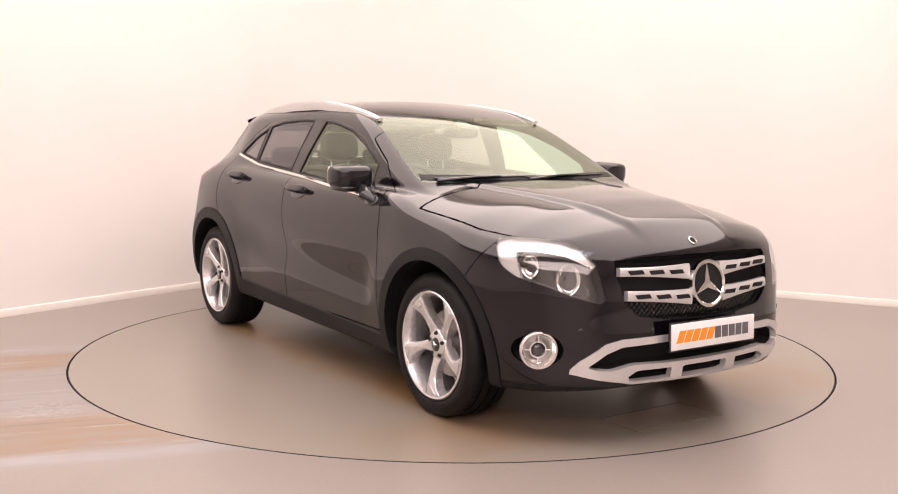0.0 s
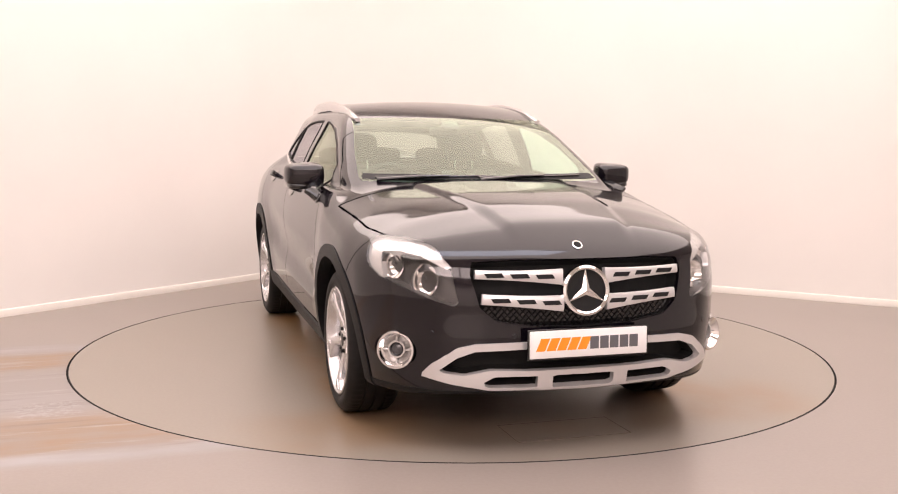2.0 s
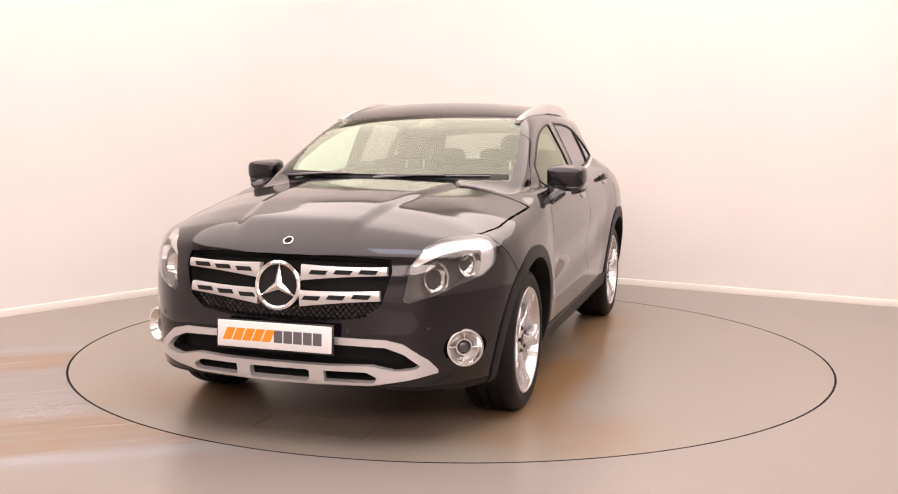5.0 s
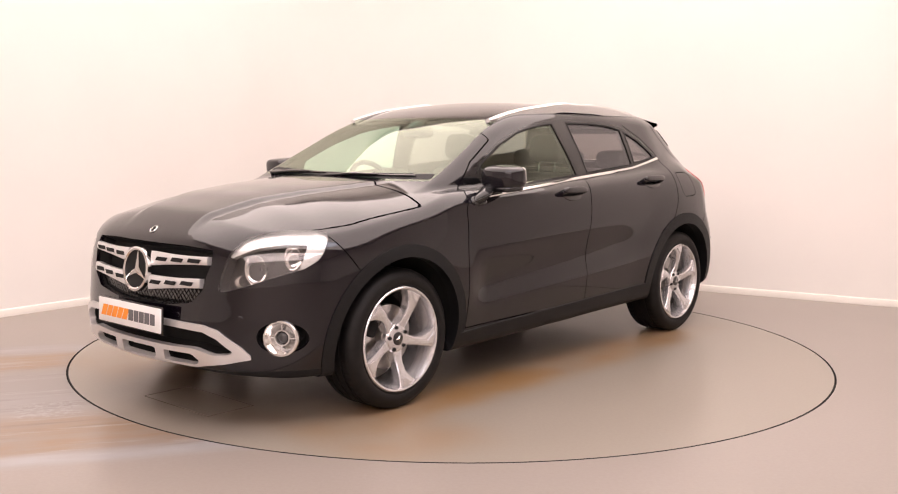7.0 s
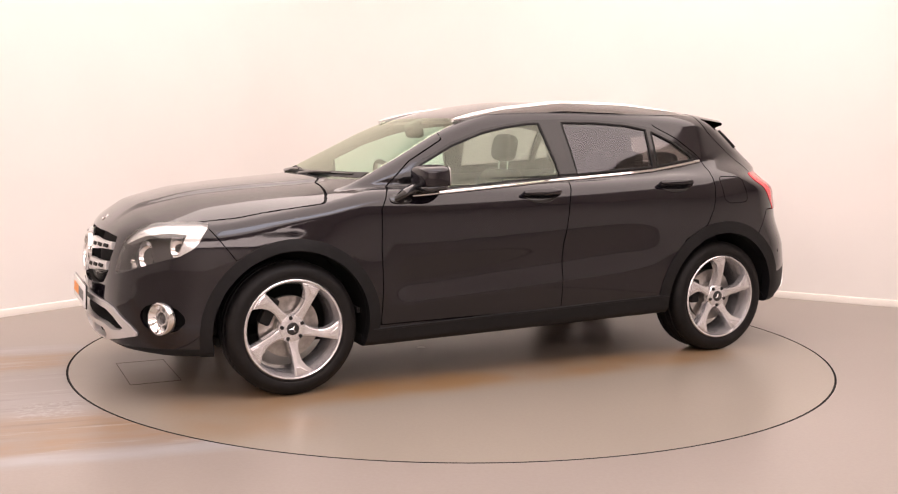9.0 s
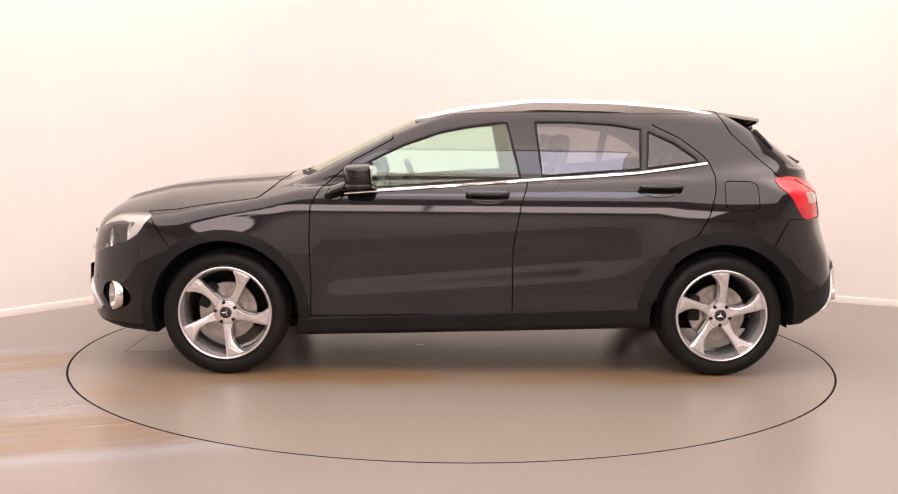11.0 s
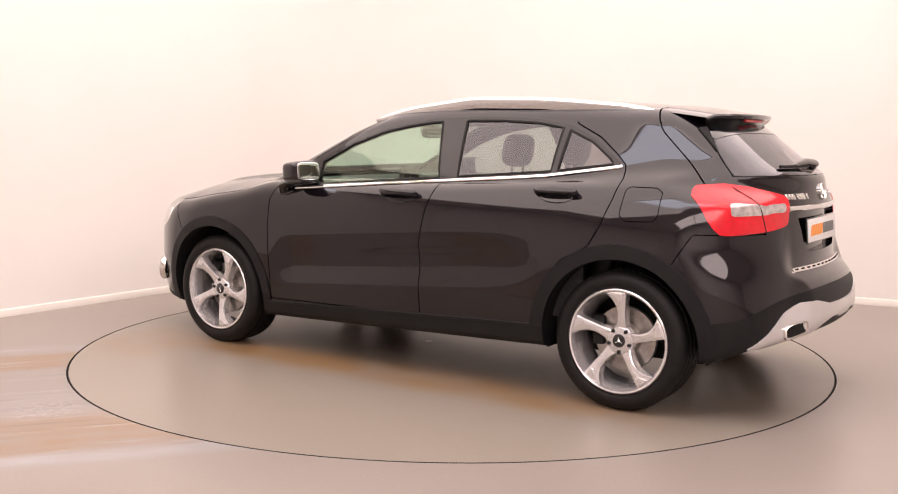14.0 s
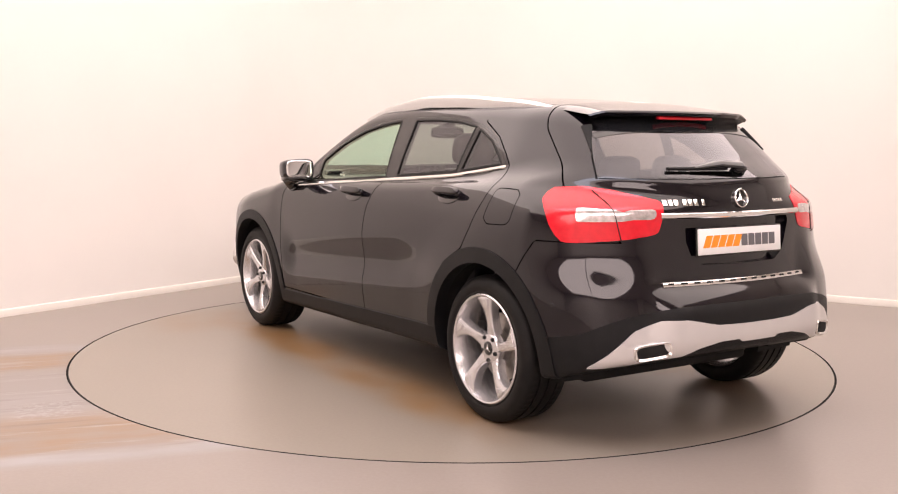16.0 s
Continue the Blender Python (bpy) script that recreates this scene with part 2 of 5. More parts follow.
def tube(points, radius, seg=8, flat=1.0, up=(0, 0, 1)):
    """A closed-ended tube along points; flat squeezes it along up."""
    bm = bmesh.new()
    pts = [Vector(p) for p in points]
    rings = []
    for i, p in enumerate(pts):
        d = (pts[min(i + 1, len(pts) - 1)] - pts[max(i - 1, 0)]).normalized()
        s = d.cross(Vector(up)).normalized()
        u = s.cross(d)
        r = radius[i] if isinstance(radius, (list, tuple)) else radius
        rings.append([bm.verts.new(p + s * r * math.cos(2 * math.pi * k / seg) + u * r * flat * math.sin(2 * math.pi * k / seg)) for k in range(seg)])
    for a, b in zip(rings, rings[1:]):
        for k in range(seg):
            bm.faces.new((a[k], a[(k + 1) % seg], b[(k + 1) % seg], b[k]))
    bm.faces.new(rings[0]), bm.faces.new(rings[-1])
    return bm


# ---- the room ----
def room():
    n = 160
    ring = [(DISC_R + 0.006) * Vector((math.cos(2 * math.pi * i / n), math.sin(2 * math.pi * i / n), 0)) for i in range(n)]
    vs = [tuple(v) for v in ring] + [(v.x, v.y, -0.1) for v in ring] + [(v.x * 7, v.y * 7, 0) for v in ring] + [(0, 0, -0.1)]
    fs = []
    for i in range(n):
        j = (i + 1) % n
        fs += [(i, j, 2 * n + j, 2 * n + i)[::-1], (i, n + i, n + j, j)[::-1], (n + i, 3 * n, n + j)]
    me = mesh_of("floor", vs, fs, FLOOR_M, True, 30)
    me.materials.append(DARK)
    me.polygons.foreach_set("material_index", [0, 1, 1] * n)
    floor = new("floor", me)
    tagged(floor, "scuffed beige painted concrete floor with rusty stains", "floor", kind="structure")
    # walls as one run of plan points with thickness, round corner behind the car
    corner, dl, dr = Vector((-0.85, 3.98)), Vector((-0.584, -0.811)), Vector((0.877, -0.48))
    r = 1.3
    pl, pr = corner + dl * r, corner + dr * r
    arc = [(1 - t) ** 2 * pl + 2 * t * (1 - t) * corner + t * t * pr for t in [i / 16 for i in range(17)]]
    lend, rend = corner + dl * 9.0, corner + dr * 8.5
    plan = [lend] + arc + [rend]
    runs = [("wall_north", plan), ("wall_east", [rend, Vector((rend.x + 0.5, -11.0))]), ("wall_south", [Vector((rend.x + 0.5, -11.0)), Vector((lend.x - 0.5, -11.0))]),
            ("wall_west", [Vector((lend.x - 0.5, -11.0)), lend])]
    for name, p in runs:
        out = []
        for i, q in enumerate(p):
            d = (p[min(i + 1, len(p) - 1)] - p[max(i - 1, 0)]).normalized()
            out.append(q + Vector((-d.y, d.x)) * 0.15)
        for nm, z0, z1, a, b, mat, lab in ((name, 0, CEIL, p, out, WALLPAINT, "smooth cream painted studio wall"),):
            k = len(a)
            v = [(q.x, q.y, z0) for q in a] + [(q.x, q.y, z1) for q in a] + [(q.x, q.y, z0) for q in b] + [(q.x, q.y, z1) for q in b]
            f = []
            for i in range(k - 1):
                f += [(i, i + 1, k + i + 1, k + i), (2 * k + i + 1, 2 * k + i, 3 * k + i, 3 * k + i + 1), (k + i, k + i + 1, 3 * k + i + 1, 3 * k + i), (i + 1, i, 2 * k + i, 2 * k + i + 1)]
            f += [(0, k, 3 * k, 2 * k), (k - 1, 3 * k - 1, 4 * k - 1, 2 * k - 1)]
            tagged(new(nm, mesh_of(nm, v, f, mat, True, 40)), lab, "wall", kind="structure")
        inn = []
        for i, q in enumerate(p):
            d = (p[min(i + 1, len(p) - 1)] - p[max(i - 1, 0)]).normalized()
            inn.append(q - Vector((-d.y, d.x)) * 0.014)
        k = len(p)
        prof = [(0.002, 0.0), (1.0, 0.0), (1.0, 0.046), (0.6, 0.053), (0.002, 0.055)]
        v, f = [], []
        for i in range(k):
            for s, z in prof:
                w = p[i].lerp(inn[i], s)
                v.append((w.x, w.y, z))
        for i in range(k - 1):
            for j in range(len(prof) - 1):
                f.append((i * 5 + j, i * 5 + j + 1, i * 5 + j + 6, i * 5 + j + 5))
        tagged(new("baseboard", mesh_of("baseboard", v, f, SKIRTING, True, 40)), "low white painted skirting board along the wall", "skirting", kind="structure")
    bm = one_box((0, -3.5, CEIL + 0.1), (24, 22, 0.2))
    ob = part("ceiling", bm, CEILPAINT, None, "plain white studio ceiling")
    tagged(ob, category="ceiling", kind="structure")
    for lx, ly, drop, lw, lh, watts, tint in LIGHTS:
        lamp = new("unseen_ceiling_light")
        lamp.matrix_world = pose(lx, ly, CEIL - drop)
        tagged(lamp, "long white ceiling light panel, switched on, placed unseen to light the studio", "ceiling light", "studio ceiling lights")
        part("frame", one_box((0, 0, -0.02), (lw + 0.06, lh + 0.06, 0.04), 0.006), LAMPFRAME, lamp)
        part("diffuser", one_box((0, 0, -0.045), (lw, lh, 0.01)), LAMPGLOW, lamp, "glowing diffuser")
        if drop:
            for q in (-0.4, 0.4):
                part("hanger", one_box((q * lw, 0, drop / 2), (0.02, 0.02, drop - 0.002)), LAMPFRAME, lamp, "short steel hanger")


room()


def turntable():
    n = 160
    prof = [(0.0, 0.0), (DISC_R - 0.006, 0.0), (DISC_R, -0.004), (DISC_R, -0.05)]
    vs, fs = [], []
    for i in range(n):
        a = 2 * math.pi * i / n
        vs += [(r * math.cos(a), r * math.sin(a), z) for r, z in prof[1:]]
    vs.append((0, 0, 0))
    for i in range(n):
        j = (i + 1) % n
        fs += [(len(vs) - 1, 3 * i, 3 * j), (3 * i, 3 * i + 1, 3 * j + 1, 3 * j), (3 * i + 1, 3 * i + 2, 3 * j + 2, 3 * j + 1)]
    top = new("turntable")
    tagged(top, "round beige vehicle turntable set flush in the floor, rust stained", "turntable")
    me = mesh_of("deck", vs, fs, DISC_M, True, 30)
    me.materials.append(DARK)
    me.polygons.foreach_set("material_index", [0, 1, 1] * n)
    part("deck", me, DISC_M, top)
    hatch = part("hatch_plate", one_box((1.81, -0.05, -0.001), (0.25, 0.52, 0.004)), DISC_M, top, "inset access hatch")
    for c, s in (((1.81, 0.215, 0.0), (0.26, 0.003, 0.003)), ((1.81, -0.315, 0.0), (0.26, 0.003, 0.003)), ((1.681, -0.05, 0.0), (0.003, 0.53, 0.003)), ((1.939, -0.05, 0.0), (0.003, 0.53, 0.003))):
        part("hatch_joint", one_box(c, s), JOINT, hatch, "dirty joint")
    part("drain_cap", mesh_of("drain_cap", [(0.19 + 0.025 * math.cos(a), -0.03 + 0.025 * math.sin(a), 0.003) for a in [2 * math.pi * k / 20 for k in range(20)]], [tuple(range(20))], SKIRTING, False), SKIRTING, top, "small pale drain cap")
    return top


disc = turntable()


# ---- the car's skin: a smooth closed form from three views, cut into panels ----
def curve(*pts, soft=0.05):
    """A smoothed line through (u, v) stations."""
    u, v = np.array(sorted(pts), float).T
    s = np.linspace(u[0] - 1, u[-1] + 1, 3001)
    w = np.interp(s, u, v)
    lo, hi = (v[1] - v[0]) / (u[1] - u[0]), (v[-1] - v[-2]) / (u[-1] - u[-2])
    w = np.where(s < u[0], v[0] + lo * (s - u[0]), np.where(s > u[-1], v[-1] + hi * (s - u[-1]), w))
    k = max(1, int(soft / (s[1] - s[0])))
    ker = np.ones(k) / k
    for _ in range(2):
        w = np.convolve(np.pad(w, k, mode="edge"), ker, "same")[k:-k]
    return lambda q: np.interp(q, s, w)


def rmax(a, b, r):
    return np.minimum(-r, np.maximum(a, b)) + np.hypot(np.maximum(a + r, 0), np.maximum(b + r, 0))


def rmin(a, b, r):
    return -rmax(-a, -b, r)


def step(e0, e1, v):
    t = np.clip((v - e0) / (e1 - e0), 0, 1)
    return t * t * (3 - 2 * t)


SIDE_W = curve((0.15, 0.82), (0.25, 0.845), (0.33, 0.86), (0.45, 0.876), (0.6, 0.888), (0.75, 0.888), (0.85, 0.884), (0.93, 0.871), (1.0, 0.842), (1.06, 0.80), (1.15, 0.72), soft=0.09)
SIDE_PLAN = curve((-2.3, 0.12), (-2.0, 0.062), (-1.75, 0.022), (-1.5, 0.002), (-1.3, -0.004), (-0.9, 0.004), (0, 0.0), (0.9, 0.004), (1.3, -0.006), (1.55, 0.005), (1.8, 0.05), (2.05, 0.11), (2.3, 0.2), soft=0.12)
NOSE = curve((0.1, 2.12), (0.22, 2.165), (0.28, 2.188), (0.36, 2.20), (0.46, 2.205), (0.56, 2.195), (0.66, 2.19), (0.76, 2.165), (0.83, 2.13), (0.9, 2.06), soft=0.05)
TAIL = curve((0.15, -2.02), (0.25, -2.07), (0.33, -2.13), (0.45, -2.16), (0.58, -2.15), (0.64, -2.11), (0.68, -2.055), (0.85, -2.05), (1.0, -2.035), (1.1, -2.0), (1.2, -1.9), soft=0.04)
HOOD = curve((2.3, 0.80), (2.2, 0.82), (2.11, 0.863), (1.98, 0.922), (1.73, 0.988), (1.48, 1.018), (1.23, 1.038), (0.98, 1.06), (0.8, 1.06), (0.4, 1.06), (0.0, 1.065), (-0.5, 1.085), (-1.0, 1.11), (-1.5, 1.13), (-1.9, 1.125), (-2.2, 1.09), soft=0.1)
HOOD_DROP = curve((2.2, 0.10), (1.95, 0.13), (1.7, 0.14), (1.46, 0.115), (1.13, 0.085), (0.9, 0.05), (0.4, 0.03), (-2.0, 0.03), soft=0.1)
BELLY = curve((2.25, 0.258), (1.9, 0.222), (0.9, 0.217), (-0.9, 0.264), (-1.65, 0.272), (-1.8, 0.29), (-1.95, 0.355), (-2.1, 0.392), (-2.25, 0.41))
GLASS_W = curve((0.85, 0.76), (1.0, 0.768), (1.06, 0.762), (1.2, 0.702), (1.4, 0.598), (1.55, 0.50), soft=0.05)
GLASS_PLAN = curve((1.1, 0.06), (0.7, 0.025), (0.45, 0.01), (0.2, 0.0), (-0.8, 0.0), (-1.29, 0.022), (-1.54, 0.075), (-1.8, 0.14), (-2.1, 0.21), soft=0.12)
SCREEN = curve((0.9, 1.36), (1.073, 0.99), (1.196, 0.745), (1.329, 0.48), (1.405, 0.31), (1.466, 0.10), (1.52, -0.12), soft=0.05)
REAR = curve((0.8, -1.70), (1.0, -1.87), (1.11, -1.985), (1.2, -1.88), (1.37, -1.665), (1.5, -1.50), soft=0.03)
TAIL_SIDE = curve((0.15, -2.03), (0.25, -2.07), (0.33, -2.115), (0.45, -2.125), (0.58, -2.108), (0.7, -2.083), (0.85, -2.058), (1.0, -2.035), (1.1, -2.0), (1.2, -1.9), soft=0.09)
ROOF = curve((0.8, 1.315), (0.31, 1.43), (0.087, 1.472), (-0.2, 1.499), (-0.5, 1.504), (-1.0, 1.485), (-1.43, 1.452), (-1.72, 1.400), (-2.0, 1.34), soft=0.12)
WHEELS = ((1.338, 0.334), (-1.338, 0.334))


def skin(p):
    x, y, z = p[..., 0], p[..., 1], p[..., 2]
    a = np.abs(y)
    w = SIDE_W(z) - SIDE_PLAN(x)
    # hollow flank between the rising lower crease and the belt crease
    low = 0.475 + 0.075 * (0.5 - x)
    mid = step(low - 0.05, low + 0.08, z) * (1 - step(low + 0.08, low + 0.27, z)) * step(-1.0, -0.5, x) * (1 - step(0.70, 0.88, x))
    w = w - 0.024 * mid
    for wx, wz in WHEELS:
        r = np.hypot(x - wx, z - wz)
        w = w + 0.009 * (1 - step(0.42, 0.66, r)) * step(0.2, 0.4, z)
    w = w - 0.018 * step(0.72, 0.86, z) * step(1.0, 1.35, x)
    side = a - w
    sweep = 0.20 * a * a + 0.55 * np.maximum(a - 0.4, 0) ** 2
    front = (x - NOSE(z) + sweep) * 0.95
    up = step(0.62, 0.82, z)
    rsweep = (0.22 + 0.08 * up + 0.3 * step(0.98, 1.1, z)) * a * a + 0.5 * np.maximum(a - 0.45, 0) ** 2
    out = step(0.40, 0.56, a)
    rear = TAIL(z) * (1 - out) + TAIL_SIDE(z) * out + rsweep - x
    ridge = 0.255 + 0.16 * np.clip((2.1 - x) / 1.1, 0, 1)
    dome = 0.014 * (1 - step(ridge - 0.03, ridge + 0.035, a)) * step(0.9, 1.1, x) * (1 - step(1.95, 2.15, x))
    top = (z - HOOD(x) - dome + HOOD_DROP(x) * (a / 0.8) ** 2.6) * 0.93
    low_body = rmax(rmax(side, front, 0.2), rear, 0.13)
    low_body = rmax(rmax(low_body, top, 0.045), BELLY(x) - z, 0.03)
    gs = (a - GLASS_W(z) + GLASS_PLAN(x)) * 0.9
    ws = (x - SCREEN(z) + 0.21 * a * a) * 0.47
    rw = (REAR(z) + 0.42 * a * a + 0.8 * np.maximum(a - 0.38, 0) ** 2 - x) * 0.62
    rf = z - ROOF(x) + 0.095 * a * a
    cabin = rmax(rmax(rmax(gs, ws, 0.05), rw, 0.05), rf, 0.07)
    cabin = np.maximum(cabin, 0.85 - z)
    blend = 0.018 + 0.07 * step(-1.0, -1.5, x)
    return rmin(low_body, cabin, blend)



def grad(p, h=0.002):
    g = np.empty_like(p)
    for k in range(3):
        d = np.zeros(3)
        d[k] = h
        g[:, k] = (skin(p + d) - skin(p - d)) / (2 * h)
    return g


def settle(p, turns=3, cap=0.01):
    for _ in range(turns):
        g = grad(p)
        n2 = np.maximum((g * g).sum(1), 0.05)
        s = np.clip(skin(p) / n2, -cap, cap)
        p = p - g * s[:, None]
    return p


def nets(cell):
    """A closed quad mesh on the skin, one vertex to a cell."""
    xs = np.arange(-2.26, 2.30, cell)
    ys = (np.arange(int(2 * 0.98 / cell) + 1) - int(2 * 0.98 / cell) / 2) * cell
    zs = np.arange(0.16, 1.54, cell)
    X, Y, Zz = np.meshgrid(xs, ys, zs, indexing="ij")
    F = np.concatenate([skin(np.stack([X[i:i + 40], Y[i:i + 40], Zz[i:i + 40]], -1)) for i in range(0, len(xs), 40)])
    S = F < 0
    c = [S[i:S.shape[0] - 1 + i, j:S.shape[1] - 1 + j, k:S.shape[2] - 1 + k] for i in (0, 1) for j in (0, 1) for k in (0, 1)]
    n = sum(q.astype(int) for q in c)
    act = (n > 0) & (n < 8)
    idx = -np.ones(act.shape, int)
    I = np.argwhere(act)
    idx[act] = np.arange(len(I))
    acc, cnt = np.zeros((len(I), 3)), np.zeros(len(I))
    corners = [np.array(q) for q in np.ndindex(2, 2, 2)]
    for u in range(8):
        for v in range(u + 1, 8):
            if np.abs(corners[u] - corners[v]).sum() != 1:
                continue
            A, B = I + corners[u], I + corners[v]
            fa, fb = F[tuple(A.T)], F[tuple(B.T)]
            m = (fa < 0) != (fb < 0)
            t = np.where(m, fa / np.where(m, fa - fb, 1), 0)[:, None]
            acc += np.where(m[:, None], A + (B - A) * t, 0)
            cnt += m
    P = acc / cnt[:, None] * cell + np.array([xs[0], ys[0], zs[0]])
    quads = []
    for ax in range(3):
        d = [0, 0, 0]
        d[ax] = 1
        sl0 = tuple(slice(0, S.shape[k] - d[k]) for k in range(3))
        sl1 = tuple(slice(d[k], S.shape[k]) for k in range(3))
        E = np.argwhere(S[sl0] != S[sl1])
        b, c2 = [k for k in range(3) if k != ax]
        E = E[(E[:, b] > 0) & (E[:, c2] > 0) & (E[:, b] < S.shape[b] - 1) & (E[:, c2] < S.shape[c2] - 1)]
        eb, ec = np.eye(3, dtype=int)[b], np.eye(3, dtype=int)[c2]
        q = np.stack([idx[tuple((E - eb - ec).T)], idx[tuple((E - ec).T)], idx[tuple(E.T)], idx[tuple((E - eb).T)]], 1)
        ins = S[tuple(E.T)]
        if ax == 1:
            ins = ~ins
        q[~ins] = q[~ins][:, ::-1]
        quads.append(q)
    Q = np.concatenate(quads)
    P = settle(P, 4, cell)
    return P, np.concatenate([Q[:, [0, 1, 2]], Q[:, [0, 2, 3]]])


def poly_d(u, v, pts):
    """Signed distance to a polygon, negative inside."""
    P = np.array(pts, float)
    q = np.stack([u, v], -1)
    best, inside = np.full(u.shape, 1e9), np.zeros(u.shape, bool)
    for a, b in zip(P, np.roll(P, -1, 0)):
        e, w = b - a, q - a
        t = np.clip((w @ e) / (e @ e), 0, 1)
        best = np.minimum(best, ((w - t[..., None] * e) ** 2).sum(-1))
        c = ((a[1] > v) != (b[1] > v)) & (u < (b[0] - a[0]) * (v - a[1]) / (b[1] - a[1] + 1e-12) + a[0])
        inside ^= c
    return np.where(inside, -1, 1) * np.sqrt(best)


class Shell:
    def __init__(self, P, T):
        self.P, self.T = P, T
        self.lab = np.full(len(T), "body_shell", dtype=object)

    def cut(self, d, want, name, near):
        """Split the triangles of the wanted labels along d = 0; those inside get the name."""
        d = np.where(np.abs(d) < 0.0012, 0.0, d)
        ok = np.isin(self.lab, want) & near[self.T].all(1)
        dt = d[self.T]
        ins = ok & (dt <= 0).all(1) & (dt < 0).any(1)
        self.lab[ins] = name
        mixed = np.where(ok & (dt.min(1) < 0) & (dt.max(1) > 0))[0]
        if not len(mixed):
            return
        newv, made, tris, labs, base = [], {}, [], [], len(self.P)

        def mid(i, j):
            k = (min(i, j), max(i, j))
            if k not in made:
                made[k] = base + len(newv)
                t = d[k[0]] / (d[k[0]] - d[k[1]])
                newv.append(self.P[k[0]] + (self.P[k[1]] - self.P[k[0]]) * t)
            return made[k]
        for t in mixed:
            loop = list(self.T[t])
            neg, pos = [], []
            for i in range(3):
                p, q = loop[i], loop[(i + 1) % 3]
                if d[p] <= 0:
                    neg.append(p)
                if d[p] >= 0:
                    pos.append(p)
                if d[p] * d[q] < 0:
                    m = mid(p, q)
                    neg.append(m), pos.append(m)
            for ring, lb in ((neg, name), (pos, self.lab[t])):
                for i in range(1, len(ring) - 1):
                    tris.append((ring[0], ring[i], ring[i + 1]))
                    labs.append(lb)
        keep = np.ones(len(self.T), bool)
        keep[mixed] = False
        self.P = np.concatenate([self.P, np.array(newv)])
        self.T = np.concatenate([self.T[keep], np.array(tris, int)])
        self.lab = np.concatenate([self.lab[keep], np.array(labs, dtype=object)])

    def views(self):
        x, y, z = self.P.T
        return x, np.abs(y), z, y


DLO = ((0.80, 1.025), (0.62, 1.145), (0.41, 1.252), (0.195, 1.328), (0.04, 1.358), (-0.12, 1.382), (-0.33, 1.391), (-0.55, 1.391), (-0.77, 1.379), (-0.96, 1.35), (-1.11, 1.28), (-1.22, 1.20), (-1.275, 1.155),
       (-0.89, 1.107), (-0.28, 1.062), (0.03, 1.039), (0.556, 1.002), (0.73, 0.99))
FRONT_GLASS = ((0.60, 1.013), (0.60, 1.135), (0.40, 1.238), (0.19, 1.312), (0.04, 1.342), (-0.10, 1.362), (-0.175, 1.366), (-0.245, 1.068), (0.03, 1.05), (0.45, 1.02))
REAR_GLASS = ((-0.33, 1.372), (-0.55, 1.373), (-0.77, 1.361), (-0.915, 1.337), (-0.90, 1.12), (-0.36, 1.078))
QUARTER_GLASS = ((-0.955, 1.325), (-1.09, 1.268), (-1.2, 1.19), (-1.225, 1.162), (-0.935, 1.125))
HEADLAMP = ((-1.61, 0.618), (-1.58, 0.69), (-1.545, 0.768), (-1.44, 0.835), (-1.345, 0.857), (-1.2, 0.869), (-1.02, 0.869), (-0.955, 0.86), (-0.942, 0.84), (-0.965, 0.775), (-1.0, 0.745), (-1.08, 0.712), (-1.29, 0.672), (-1.48, 0.628), (-1.58, 0.61))
TAILLAMP = ((-0.861, 1.029), (-0.881, 1.055), (-0.924, 1.077), (-1.106, 1.085), (-1.26, 1.073), (-1.541, 1.03), (-1.565, 1.01), (-1.573, 0.976), (-1.547, 0.902), (-1.52, 0.89), (-1.378, 0.873), (-1.164, 0.861), (-1.03, 0.857), (-0.99, 0.862), (-0.954, 0.886), (-0.918, 0.924))
GRILLE = ((0.465, 0.785), (0.475, 0.735), (0.44, 0.605), (0.375, 0.55), (0.2, 0.526), (0.0, 0.518), (-0.2, 0.526), (-0.375, 0.55), (-0.44, 0.605), (-0.475, 0.735), (-0.465, 0.785), (-0.3, 0.794), (0.3, 0.794))
SKID = ((0.655, 0.325), (0.62, 0.375), (0.53, 0.445), (0.46, 0.462), (0.25, 0.466), (-0.25, 0.466), (-0.46, 0.462), (-0.53, 0.445), (-0.62, 0.375), (-0.655, 0.325), (-0.55, 0.298), (-0.40, 0.272), (0.0, 0.266), (0.40, 0.272), (0.55, 0.298))
INTAKE = ((0.60, 0.345), (0.53, 0.405), (0.46, 0.432), (0.25, 0.438), (-0.25, 0.438), (-0.46, 0.432), (-0.53, 0.405), (-0.60, 0.345), (-0.50, 0.333), (-0.40, 0.354), (-0.25, 0.348), (0.25, 0.348), (0.40, 0.354), (0.50, 0.333))
SLOTS = (((0.435, 0.297), (0.38, 0.327), (0.20, 0.325), (0.20, 0.279), (0.40, 0.281)), ((0.135, 0.326), (-0.135, 0.326), (-0.135, 0.277), (0.135, 0.277)), ((-0.435, 0.297), (-0.40, 0.281), (-0.20, 0.279), (-0.20, 0.325), (-0.38, 0.327)))
FRONT_DOOR = ((0.835, 1.0), (0.88, 0.915), (0.885, 0.72), (0.875, 0.5), (0.88, 0.325), (-0.2, 0.34), (-0.2, 0.71), (-0.24, 0.925), (-0.285, 1.06), (-0.255, 1.39), (-0.255, 1.5), (0.45, 1.5), (0.45, 1.27), (0.66, 1.155))
